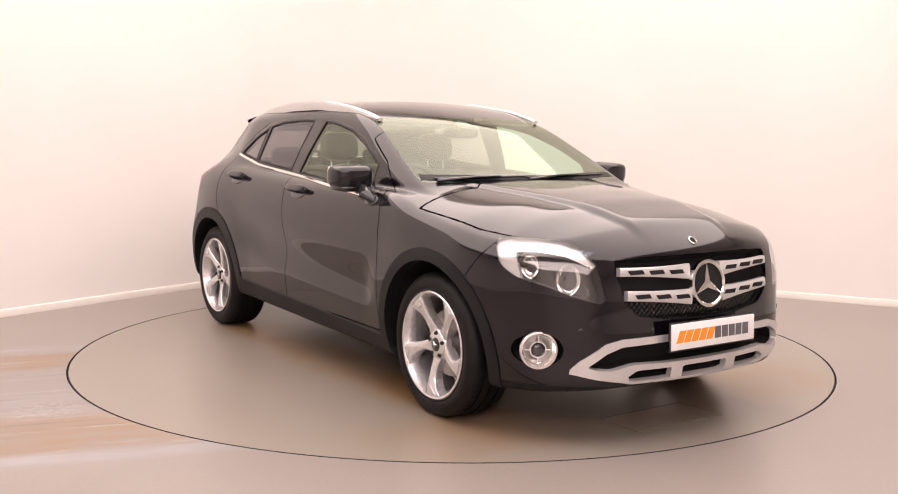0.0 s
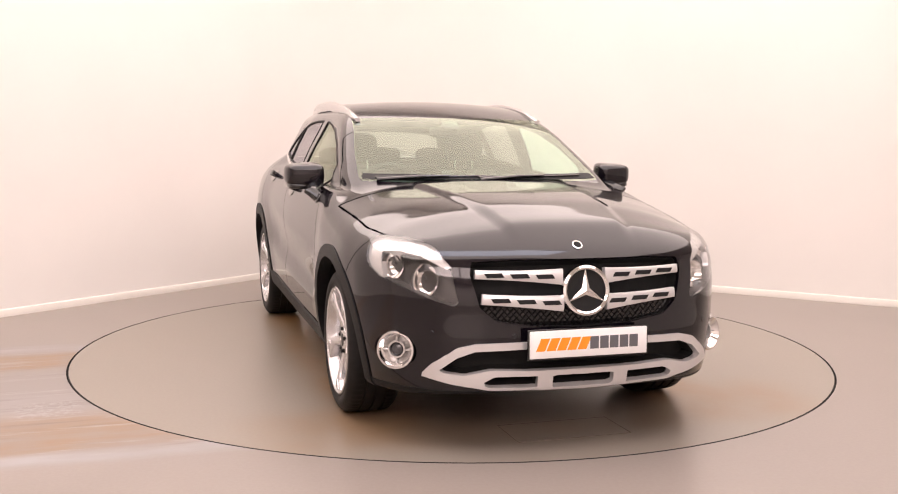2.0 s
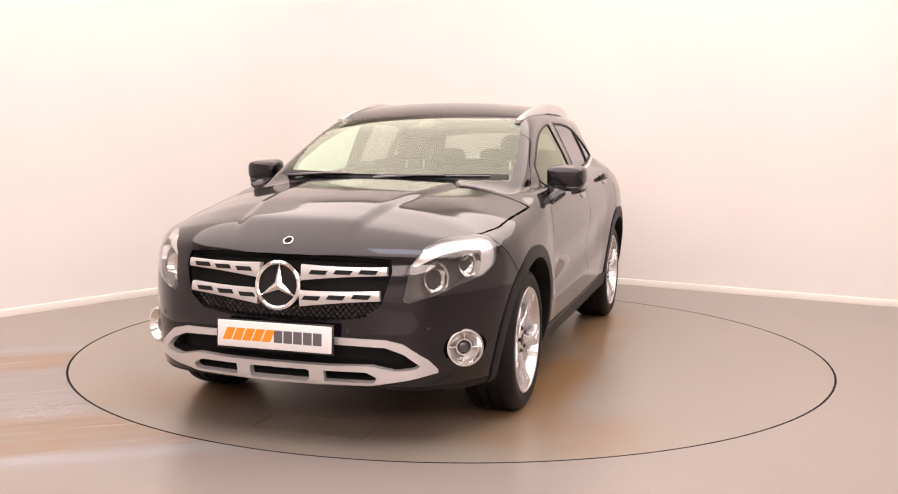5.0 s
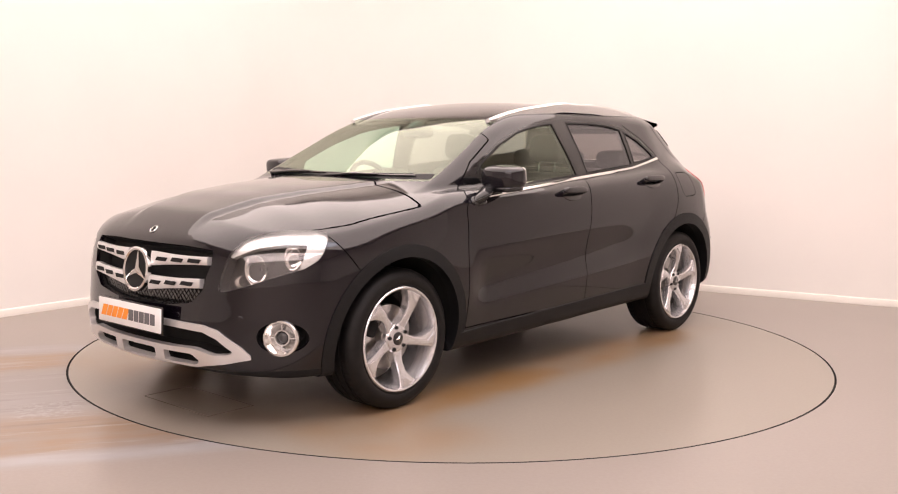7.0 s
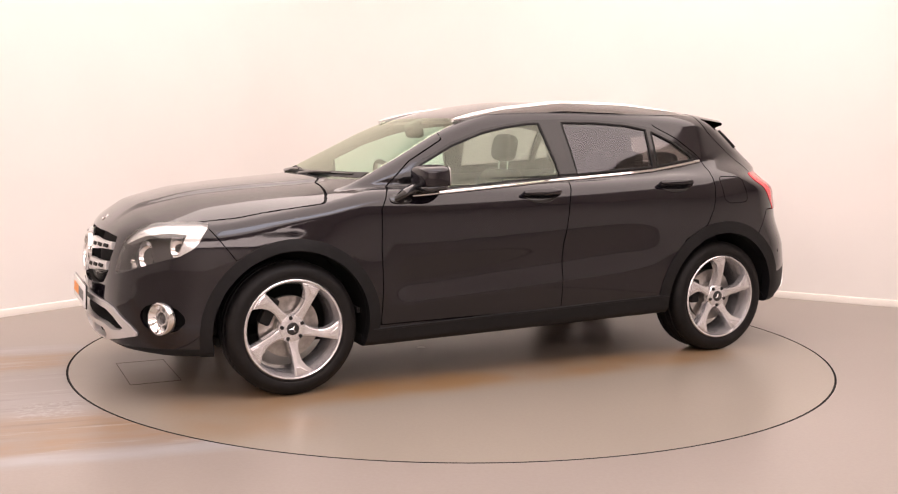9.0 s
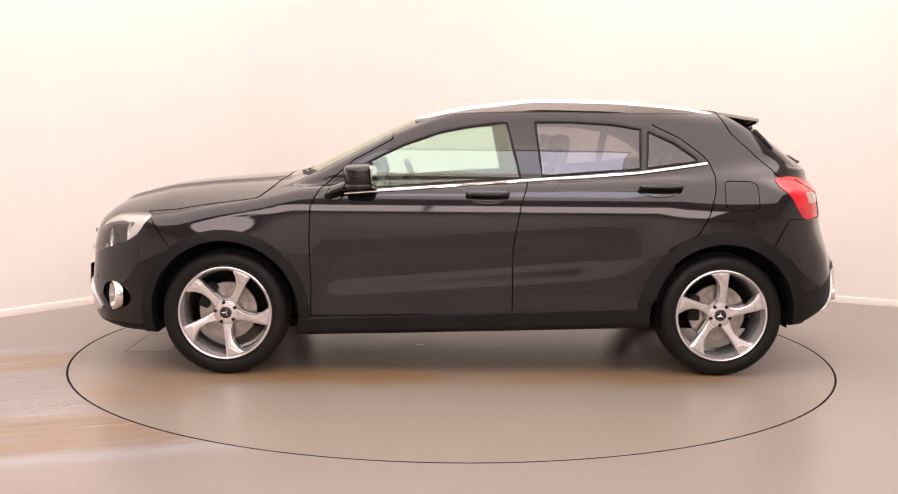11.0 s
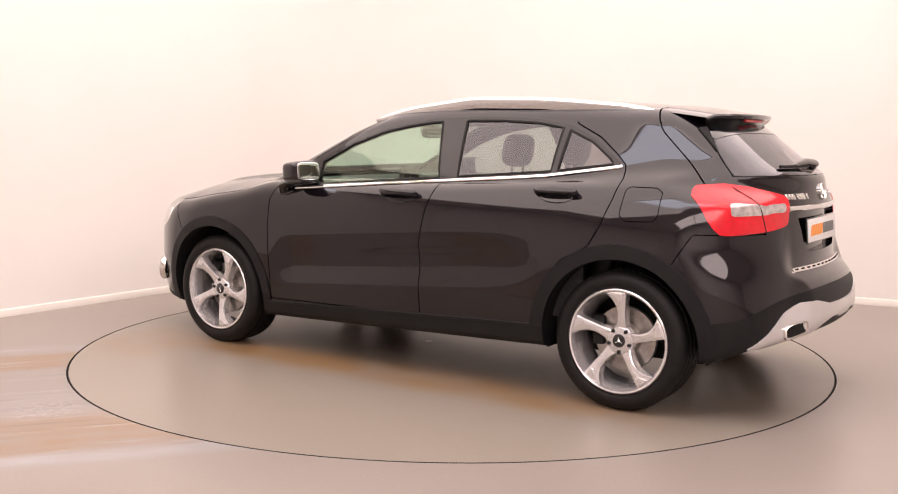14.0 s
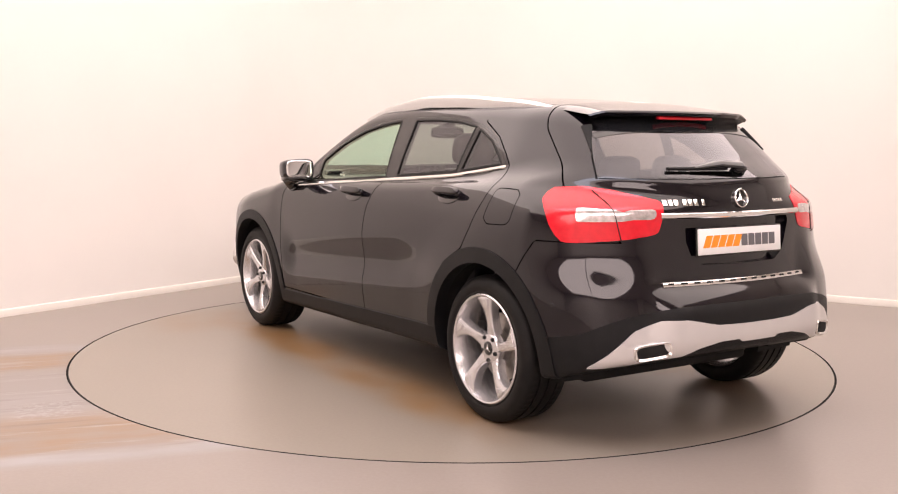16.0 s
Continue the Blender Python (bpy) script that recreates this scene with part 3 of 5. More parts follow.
REAR_DOOR = ((-0.2, 0.34), (-0.2, 0.71), (-0.24, 0.925), (-0.285, 1.06), (-0.255, 1.5), (-0.98, 1.5), (-0.985, 1.36), (-1.13, 1.29), (-1.24, 1.205), (-1.285, 1.16), (-1.30, 1.095), (-1.285, 1.0), (-1.245, 0.877), (-1.19, 0.78), (-1.04, 0.70), (-0.945, 0.55), (-0.91, 0.37))
FUEL = ((-1.34, 1.05), (-1.36, 1.062), (-1.49, 1.06), (-1.52, 1.04), (-1.52, 0.93), (-1.50, 0.91), (-1.37, 0.905), (-1.335, 0.93))
HOOD_EDGE = curve((2.4, 0.868), (2.1, 0.878), (1.9, 0.878), (1.75, 0.87), (1.6, 0.885), (1.46, 0.91), (1.13, 0.955), (1.05, 0.98), (1.0, 1.02), (0.975, 1.08), soft=0.02)


DIFFUSER = ((-0.1, 0.515), (0.10, 0.515), (0.23, 0.518), (0.385, 0.548), (0.49, 0.548), (0.60, 0.505), (0.72, 0.39), (0.755, 0.352), (0.64, 0.362), (0.53, 0.385), (0.41, 0.402), (0.33, 0.43), (0.22, 0.45), (0.12, 0.452), (0.10, 0.44), (-0.1, 0.44))
BROW = ((-1.545, 0.768), (-1.44, 0.835), (-1.345, 0.857), (-1.2, 0.869), (-1.02, 0.869), (-0.955, 0.86), (-0.942, 0.84), (-0.965, 0.775), (-1.0, 0.745), (-1.08, 0.712), (-1.12, 0.705), (-1.09, 0.735), (-1.06, 0.818), (-1.2, 0.824), (-1.36, 0.808), (-1.532, 0.757))
INSERT = ((-1.072, 0.994), (-1.085, 1.001), (-1.30, 0.992), (-1.34, 0.984), (-1.38, 0.991), (-1.515, 0.994), (-1.53, 0.985), (-1.53, 0.965), (-1.512, 0.953), (-1.40, 0.953), (-1.34, 0.946), (-1.085, 0.943), (-1.072, 0.952))


SCREEN_EDGE = ((-0.1, 1.04), (0.655, 1.06), (0.66, 1.08), (0.63, 1.2), (0.565, 1.374), (0.54, 1.384), (0.3, 1.391), (-0.1, 1.394))


def screen_d(x, a, z):
    """How far a point lies before the windscreen's plane."""
    return (x - SCREEN(z) + 0.21 * a * a) * 0.47


def cut_panels(sh):
    GAP = 0.003

    def region(name, want, dist, near):
        v = sh.views()
        sh.cut(dist(*v), want, name, near(*v))

    def seam(name, want, dist, near, gap=GAP):
        region("gap", want, lambda *v: dist(*v) - gap, near)
        region(name, ["gap"], lambda *v: dist(*v) + gap, near)
    B = ["body_shell"]
    for wx, wz in WHEELS:
        region("well", B, lambda x, a, z, y: np.hypot(x - wx, z - wz) - 0.394, lambda x, a, z, y: (a > 0.45) & (np.abs(x - wx) < 0.6) & (z < 0.9))
    region("headlamp", B, lambda x, a, z, y: poly_d(a - x, z, HEADLAMP), lambda x, a, z, y: (x > 1.4) & (a > 0.3))
    region("taillamp", B, lambda x, a, z, y: poly_d(a + x, z, TAILLAMP), lambda x, a, z, y: (x < -1.4) & (a > 0.2))
    region("lamp_brow", ["headlamp"], lambda x, a, z, y: poly_d(a - x, z, BROW), lambda x, a, z, y: x > 1.4)
    region("lamp_insert", ["taillamp"], lambda x, a, z, y: poly_d(a + x, z, INSERT), lambda x, a, z, y: x < -1.4)
    seam("hood", B, lambda x, a, z, y: np.maximum((HOOD_EDGE(x) - z) / np.hypot(1, (HOOD_EDGE(x + 0.01) - HOOD_EDGE(x - 0.01)) / 0.02), 0.026 - screen_d(x, a, z)), lambda x, a, z, y: (x > 0.6) & (z < 1.12), 0.002)
    region("windscreen", B, lambda x, a, z, y: np.maximum(poly_d(a, z, SCREEN_EDGE), screen_d(x, a, z) - 0.008), lambda x, a, z, y: (x > 0.0) & (z > 0.95))
    region("window_surround", B, lambda x, a, z, y: poly_d(x, z, DLO), lambda x, a, z, y: (a > 0.45) & (z > 0.9) & (x < 0.95) & (x > -1.5))
    for nm, pg in (("front_window", FRONT_GLASS), ("rear_window", REAR_GLASS), ("quarter_window", QUARTER_GLASS)):
        region(nm, ["window_surround"], lambda x, a, z, y: poly_d(x, z, pg), lambda x, a, z, y: a > 0.4)
    region("grille_hole", B, lambda x, a, z, y: poly_d(y, z, GRILLE), lambda x, a, z, y: (x > 1.8) & (z < 0.9))
    region("skid_plate", B, lambda x, a, z, y: poly_d(y, z, SKID), lambda x, a, z, y: x > 1.75)
    region("intake_hole", ["skid_plate"], lambda x, a, z, y: poly_d(y, z, INTAKE), lambda x, a, z, y: x > 1.75)
    for s in SLOTS:
        region("intake_hole", ["skid_plate"], lambda x, a, z, y: poly_d(y, z, s), lambda x, a, z, y: x > 1.75)
    region("fog_hole", B, lambda x, a, z, y: np.hypot((a - 0.735) / 0.9, z - 0.413) - 0.072, lambda x, a, z, y: (x > 1.7) & (a > 0.55) & (z < 0.6))
    for wx, wz in WHEELS:
        region("arch_trim", B, lambda x, a, z, y: np.hypot(x - wx, z - wz) - (0.452 if wx > 0 else 0.464), lambda x, a, z, y: (a > 0.5) & (np.abs(x - wx) < 0.7) & (z < 0.95))
    region("sill_trim", B, lambda x, a, z, y: np.maximum(z - 0.305 - 0.036 * (0.93 - x), np.abs(x) - 1.2), lambda x, a, z, y: z < 0.6)
    region("front_valance", B, lambda x, a, z, y: np.maximum(z - 0.262, 0.9 - x), lambda x, a, z, y: z < 0.5)
    rline = curve((-2.3, 0.61), (-2.12, 0.607), (-2.03, 0.575), (-1.91, 0.49), (-1.76, 0.462), (-1.5, 0.45), soft=0.05)
    region("diffuser", B, lambda x, a, z, y: poly_d(a, z, DIFFUSER), lambda x, a, z, y: x < -1.75)
    region("rear_valance", B, lambda x, a, z, y: np.maximum(z - rline(x), x + 1.3), lambda x, a, z, y: z < 0.7)
    gate_x = curve((1.6, -1.33), (1.42, -1.375), (1.323, -1.425), (1.126, -1.635), (1.0, -1.75), soft=0.02)
    gate_a = curve((1.1, 0.70), (1.0, 0.67), (0.874, 0.61), (0.763, 0.538), (0.711, 0.488), (0.6, 0.47), soft=0.02)
    seam("tailgate", B, lambda x, a, z, y: np.maximum(np.where(z > 1.0, (x - gate_x(z)) * 0.75, a - gate_a(z)), 0.705 - z), lambda x, a, z, y: x < -1.2)
    seam("rear_screen", ["tailgate"], lambda x, a, z, y: np.maximum(np.maximum(1.118 - z, z - 1.345), (a - 0.50 - 0.45 * (1.34 - z)) * 0.9), lambda x, a, z, y: (x < -1.2) & (z > 1.0), 0.002)
    region("plate_recess", ["tailgate"], lambda x, a, z, y: poly_d(a, z, ((-0.1, 0.95), (0.335, 0.95), (0.345, 0.93), (0.285, 0.795), (0.225, 0.758), (-0.1, 0.752))), lambda x, a, z, y: x < -1.7)
    seam("front_door", B, lambda x, a, z, y: poly_d(x, z, FRONT_DOOR), lambda x, a, z, y: (a > 0.55) & (z < 1.375))
    seam("rear_door", B, lambda x, a, z, y: poly_d(x, z, REAR_DOOR), lambda x, a, z, y: (a > 0.55) & (z < 1.375))
    seam("fuel_flap", B, lambda x, a, z, y: poly_d(x, z, FUEL), lambda x, a, z, y: (y > 0.5) & (x < -1.2), 0.002)
    seam("front_bumper", B, lambda x, a, z, y: np.maximum(z - 0.9, 1.60 + (z - 0.66) * 0.75 - x), lambda x, a, z, y: x > 1.2)
    seam("rear_bumper", B, lambda x, a, z, y: np.maximum(z - 0.86, x + 1.60 + (z - 0.72) * 0.6), lambda x, a, z, y: x < -1.2)


def panel_mesh(name, P, N, T, mat, depth=0.018, flip=False):
    """One panel with its edges folded inwards."""
    used = np.unique(T)
    re = -np.ones(len(P), int)
    re[used] = np.arange(len(used))
    T = re[T]
    V, Nn = P[used], N[used]
    e = np.concatenate([T[:, [0, 1]], T[:, [1, 2]], T[:, [2, 0]]])
    key = np.sort(e, 1)
    _, inv, cnt = np.unique(key, axis=0, return_inverse=True, return_counts=True)
    rim = e[cnt[inv.ravel()] == 1]
    rv = np.unique(rim)
    m2 = -np.ones(len(V), int)
    m2[rv] = np.arange(len(rv))
    n0 = len(V)
    V2 = np.concatenate([V, V[rv], V[rv] - Nn[rv] * depth]) if depth else V
    faces = [tuple(t) for t in T]
    if depth:
        k = len(rv)
        faces += [(n0 + m2[j], n0 + m2[i], n0 + k + m2[i], n0 + k + m2[j]) for i, j in rim]
    me = mesh_of(name, V2, faces, mat, True, 0)
    nn = np.zeros((len(V2), 3))
    nn[:n0] = Nn
    me.normals_split_custom_set_from_vertices(nn.tolist())
    return me


CAR = new("car")
tagged(CAR, "black compact crossover car with silver roof rails on a turntable", "car")
SKIN_P, SKIN_T = nets(0.017)
SHELL = Shell(SKIN_P, SKIN_T)
cut_panels(SHELL)
SP = settle(SHELL.P, 2, 0.004)
SN = grad(SP, 0.003)
SN /= np.linalg.norm(SN, axis=1)[:, None]


def build_panels():
    spec = {
        "body_shell": (PAINT, 0.02, ""), "hood": (PAINT, 0.02, ""), "tailgate": (PAINT, 0.02, ""), "front_bumper": (PAINT, 0.02, ""), "rear_bumper": (PAINT, 0.02, ""),
        "front_door": (PAINT, 0.03, ""), "rear_door": (PAINT, 0.03, ""), "fuel_flap": (PAINT, 0.008, ""),
        "arch_trim": (CLADDING, 0.06, "black grained plastic wheel arch trim"), "sill_trim": (CLADDING, 0.02, "black plastic sill trim"),
        "front_valance": (CLADDING, 0.02, "black plastic lower valance"), "rear_valance": (CLADDING, 0.02, "black plastic lower bumper"),
        "skid_plate": (SILVER, 0.03, "satin silver skid plate"), "window_surround": (WINDOWTRIM, 0.012, "gloss black window surround"),
        "windscreen": (CLEARGLASS, 0.0, "clear green-tinted glass"), "front_window": (CLEARGLASS, 0.0, "clear glass"), "rear_window": (TINTGLASS, 0.0, "dark privacy glass"),
        "quarter_window": (TINTGLASS, 0.0, "dark privacy glass"), "rear_screen": (TINTGLASS, 0.0, "dark privacy glass"),
        "diffuser": (SILVER, 0.03, "satin silver rear skid plate"), "lamp_insert": (WHITELENS, 0.01, "clear reversing lens"),
        "headlamp": (LENS, 0.0, "clear lens"), "taillamp": (REDLENS, 0.03, "red lens"),
    }
    paired = {"front_door", "rear_door", "arch_trim", "sill_trim", "window_surround", "front_window", "rear_window", "quarter_window", "headlamp", "taillamp", "lamp_insert"}
    cy = SP[SHELL.T][:, :, 1].mean(1)
    cx = SP[SHELL.T][:, :, 0].mean(1)
    made = {}
    for nm, (mat, depth, lab) in spec.items():
        sel = np.isin(SHELL.lab, ["headlamp", "lamp_brow"]) if nm == "headlamp" else SHELL.lab == nm
        sides = [(cy > 0), (cy <= 0)] if nm in paired else [np.ones(len(cy), bool)]
        if nm == "arch_trim":
            sides = [s & q for s in sides for q in (cx > 0, cx <= 0)]
        for s in sides:
            t = SHELL.T[sel & s]
            if not len(t):
                continue
            P = SP
            if "window" in nm and nm != "window_surround":
                P = SP - SN * 0.004
            lift = {"arch_trim": 0.006, "sill_trim": 0.006, "skid_plate": 0.012, "diffuser": 0.008, "lamp_insert": 0.004, "taillamp": 0.003}.get(nm)
            if lift:
                P = SP + SN * lift
            ob = part(nm, panel_mesh(nm, P, SN, t, mat, depth), mat, CAR, lab)
            if mat in (CLEARGLASS, TINTGLASS, LENS):
                ob.visible_shadow = False
            made.setdefault(nm, []).append(ob)
    # inner lining behind all closed panels
    solid = ~np.isin(SHELL.lab, ["windscreen", "front_window", "rear_window", "quarter_window", "rear_screen", "well", "plate_recess", "lamp_brow"])
    lin = solid & ~((SHELL.lab == "headlamp") | (SHELL.lab == "grille_hole") | (SHELL.lab == "intake_hole") | (SHELL.lab == "fog_hole"))
    cz = SP[SHELL.T][:, :, 2].mean(1)
    roofish = lin & (cz > 1.385)
    part("headlining", panel_mesh("headlining", SP - SN * 0.035, -SN, SHELL.T[roofish], HEADLINER, 0), HEADLINER, CAR, "pale grey roof headlining")
    rec = SHELL.lab == "plate_recess"
    part("plate_recess", panel_mesh("plate_recess", SP - SN * 0.03, SN, SHELL.T[rec], PAINT, -0.03), PAINT, CAR)
    for sgn in (-1, 1):
        br = (SHELL.lab == "lamp_brow") & (cy * sgn > 0)
        part("light_guide", panel_mesh("light_guide", SP - SN * 0.014, SN, SHELL.T[br], SILVERLAMP, 0.03), SILVERLAMP, CAR, "bright silver lamp brow")
    lin = lin & ~roofish
    part("inner_lining", panel_mesh("inner_lining", SP - SN * 0.028, SN, SHELL.T[lin], DARK, 0), DARK, CAR, "black inner lining")
    hous = np.isin(SHELL.lab, ["headlamp", "lamp_brow"])
    for sgn in (-1, 1):
        part("lamp_housing", panel_mesh("lamp_housing", SP - SN * 0.08, SN, SHELL.T[hous & (cy * sgn > 0)], LAMPGREY, -0.07), LAMPGREY, CAR, "grey lamp housing")
    for nm, labs, sgns in (("grille_backing", ["grille_hole"], (0,)), ("intake_backing", ["intake_hole"], (0,)), ("fog_recess", ["fog_hole"], (-1, 1))):
        for sgn in sgns:
            sel = np.isin(SHELL.lab, labs) & ((cy * sgn > 0) if sgn else True)
            part(nm, panel_mesh(nm, SP - SN * 0.075, SN, SHELL.T[sel], DARK, -0.06), DARK, CAR, "dark recess")
    return made


PANELS = build_panels()


# ---- wheels ----
def wheel_parts(parent):
    R, hw = 0.335, 0.118
    prof = [(0.246, -hw + 0.012), (0.256, -hw - 0.002), (0.262, -hw - 0.001), (0.268, -hw - 0.005), (0.296, -hw - 0.006), (0.306, -hw - 0.001), (0.32, -hw + 0.008), (0.331, -hw + 0.022), (R, -hw + 0.04)]
    for g in (-0.05, 0.0, 0.05):
        prof += [(R, g - 0.006), (R - 0.007, g - 0.005), (R - 0.007, g + 0.005), (R, g + 0.006)]
    prof += [(r, -d) for r, d in prof[8::-1]]
    tv, tf = lathe(prof, 192)
    for i, (x, d, z) in enumerate(tv):
        r = math.hypot(x, z)
        if r > R - 0.001 and abs(d) > 0.05 and (i // len(prof)) % 3 == 0:
            tv[i] = (x * (1 - 0.0035 / r), d, z * (1 - 0.0035 / r))
    part("tyre", mesh_of("tyre", tv, tf, RUBBER), RUBBER, parent, "black tyre with tread grooves")
    rimp = [(0.25, 0.112), (0.251, 0.119), (0.246, 0.123), (0.239, 0.12), (0.236, 0.112), (0.229, 0.095), (0.219, 0.05), (0.214, -0.06), (0.237, -0.1), (0.25, -0.112)]
    part("rim", mesh_of("rim", *lathe(rimp, 72), ALLOY), ALLOY, parent, "silver alloy rim")
    arm = [(-0.032, 0.05), (-0.016, 0.085), (-0.009, 0.12), (-0.013, 0.16), (-0.033, 0.196), (-0.066, 0.226), (-0.036, 0.237), (0.0, 0.2405), (0.038, 0.237), (0.034, 0.18), (0.031, 0.11), (0.034, 0.05)]
    pocket = [(0.004, 0.188), (-0.036, 0.226), (0.0, 0.232), (0.026, 0.23), (0.022, 0.19)]
    for k in range(5):
        m = Matrix.Rotation(2 * math.pi * k / 5, 4, "Y")
        for nm, outline, lo, hi, bev in (("spoke", arm, -0.05, 0.0, 0.009), ("spoke_boss", pocket, -0.004, 0.005, 0.004)):
            bm = prism([(-t, r) for t, r in outline], lo, hi, bev)
            for v in bm.verts:
                t, r, d = v.co
                # dished: the face rises from the hub to the rim
                v.co = m @ Vector((t, 0.082 + 0.034 * min(1.0, max(0.0, (r - 0.05) / 0.15)) ** 0.8 + d, r))
            part(nm, bm, ALLOY, parent, angle=22)
    part("hub", mesh_of("hub", *lathe([(0.0, 0.094), (0.045, 0.094), (0.062, 0.09), (0.07, 0.08), (0.07, 0.02)], 40), ALLOY), ALLOY, parent)
    cap = part("hub_cap", mesh_of("hub_cap", *lathe([(0.0, 0.099), (0.026, 0.099), (0.031, 0.097), (0.033, 0.09)], 32), GLOSSBLACK), GLOSSBLACK, parent, "black centre cap")
    star = bmesh.new()
    star_shape(star, 0.022, 0.004, Matrix.Translation((0, 0.0995, 0)) @ Matrix.Rotation(radians(-90), 4, "X") @ Matrix.Rotation(math.pi, 4, "Z"))
    part("cap_emblem", star, CHROME, cap, "chrome emblem")
    for k in range(5):
        a = 2 * math.pi * (k + 0.5) / 5
        vs, fs = lathe([(0.0, 0.1), (0.007, 0.1), (0.009, 0.096), (0.011, 0.086)], 10)
        vs = [(x + 0.054 * math.sin(a), y, z + 0.054 * math.cos(a)) for x, y, z in vs]
        part("wheel_bolt", mesh_of("wheel_bolt", vs, fs, DARK), DARK, parent, "dark wheel bolt")
    part("brake_disc", mesh_of("brake_disc", *lathe([(0.04, 0.055), (0.075, 0.055), (0.08, 0.02), (0.155, 0.02), (0.155, -0.005), (0.08, -0.005)], 48), STEEL), STEEL, parent, "steel brake disc")
    part("caliper", one_box((0.13, 0.015, 0.03), (0.06, 0.07, 0.14), 0.012), DARK, parent, "dark brake caliper")


def star_shape(bm, r, depth, m):
    """A ring-less three-pointed star in x, y, raised in z."""
    top = bm.verts.new(m @ Vector((0, 0, depth)))
    rim = []
    for k in range(6):
        a = math.pi / 2 + k * math.pi / 3
        q = r if k % 2 == 0 else r * 0.2
        rim.append(bm.verts.new(m @ Vector((q * math.cos(a), q * math.sin(a), 0))))
    for i in range(6):
        bm.faces.new((top, rim[i], rim[(i + 1) % 6]))
    bm.faces.new(rim[::-1])


def wheels():
    proto = new("wheel")
    proto.parent = CAR
    wheel_parts(proto)
    proto.matrix_basis = pose(1.338, 0.742, 0.335, 0, -26, 0)
    tagged(proto, "silver five-spoke alloy wheel with black tyre")
    for x, s, turn in ((-1.338, 1, 0), (1.338, -1, 35), (-1.338, -1, 50)):
        copy_thing(proto, pose(x, 0.742 * s, 0.335, 0, turn, 0 if s > 0 else 180))
    for x in (1.338, -1.338):
        for s in (-1, 1):
            n, vs, fs = 32, [], []
            for i in range(n + 1):
                a = radians(-12) + radians(204) * i / n
                c, sn = math.cos(a), math.sin(a)
                edge = float(SIDE_W(0.334 + 0.402 * sn) - SIDE_PLAN(x + 0.402 * c)) - 0.03 - 0.06 * max(0.0, 0.8 - abs(sn)) * (1 if c * x > 0 else 0)
                vs += [(x + 0.402 * c, s * edge, 0.334 + 0.402 * sn), (x + 0.415 * c, s * 0.5, 0.334 + 0.415 * sn), (x + 0.05 * c, s * 0.5, 0.334 + 0.05 * sn)]
            for i in range(n):
                for j in range(2):
                    fs.append((3 * i + j, 3 * i + j + 1, 3 * i + j + 4, 3 * i + j + 3))
            part("wheel_well", mesh_of("wheel_well", vs, fs, DARK), DARK, CAR, "dark wheel well liner")


wheels()
part("underbody", one_box((0, 0, 0.23), (3.3, 1.05, 0.06), 0.02), DARK, CAR, "dark underbody")


# ---- fittings laid on the skin ----
def cast(o, d, reach=3.0):
    """First point of the skin from o along d, and its normal."""
    o, d = np.array(o, float), np.array(d, float)
    d = d / np.linalg.norm(d)
    L = np.linspace(0, reach, 900)
    f = skin(o + d * L[:, None])
    i = int(np.argmax(f < 0))
    lo, hi = L[max(i - 1, 0)], L[i]
    for _ in range(14):
        m = (lo + hi) / 2
        if skin((o + d * m)[None])[0] < 0:
            hi = m
        else:
            lo = m
    p = (o + d * hi)[None]
    n = grad(p)[0]
    return Vector(p[0]), Vector(n / np.linalg.norm(n))


def on_side(x, z, s=1):
    return cast((x, 1.3 * s, z), (0, -s, 0))


def on_front(y, z):
    return cast((2.8, y, z), (-1, 0, 0), 2.5)


def on_rear(y, z):
    return cast((-2.8, y, z), (1, 0, 0), 2.5)


def seat_on(p, n, up=(0, 0, 1)):
    """A pose at p whose z is the normal n and whose y leans up."""
    z = Vector(n).normalized()
    x = Vector(up).cross(z).normalized()
    m = Matrix((x, z.cross(x), z)).transposed().to_4x4()
    m.translation = p
    return m


def strip(rows, width, thick, sink=0.004):
    """A moulding along (point, normal) rows."""
    bm, rings = bmesh.new(), []
    for i, (p, n) in enumerate(rows):
        d = (rows[min(i + 1, len(rows) - 1)][0] - rows[max(i - 1, 0)][0]).normalized()
        s = d.cross(n).normalized()
        w = width[i] if isinstance(width, list) else width
        rings.append([bm.verts.new(p + s * (w * q) + n * h) for q, h in ((-0.5, -sink), (-0.5, thick * 0.5), (-0.3, thick), (0.3, thick), (0.5, thick * 0.5), (0.5, -sink))])
    for a, b in zip(rings, rings[1:]):
        for k in range(6):
            bm.faces.new((a[k], a[(k + 1) % 6], b[(k + 1) % 6], b[k]))
    bm.faces.new(rings[0]), bm.faces.new(rings[-1])
    return bm


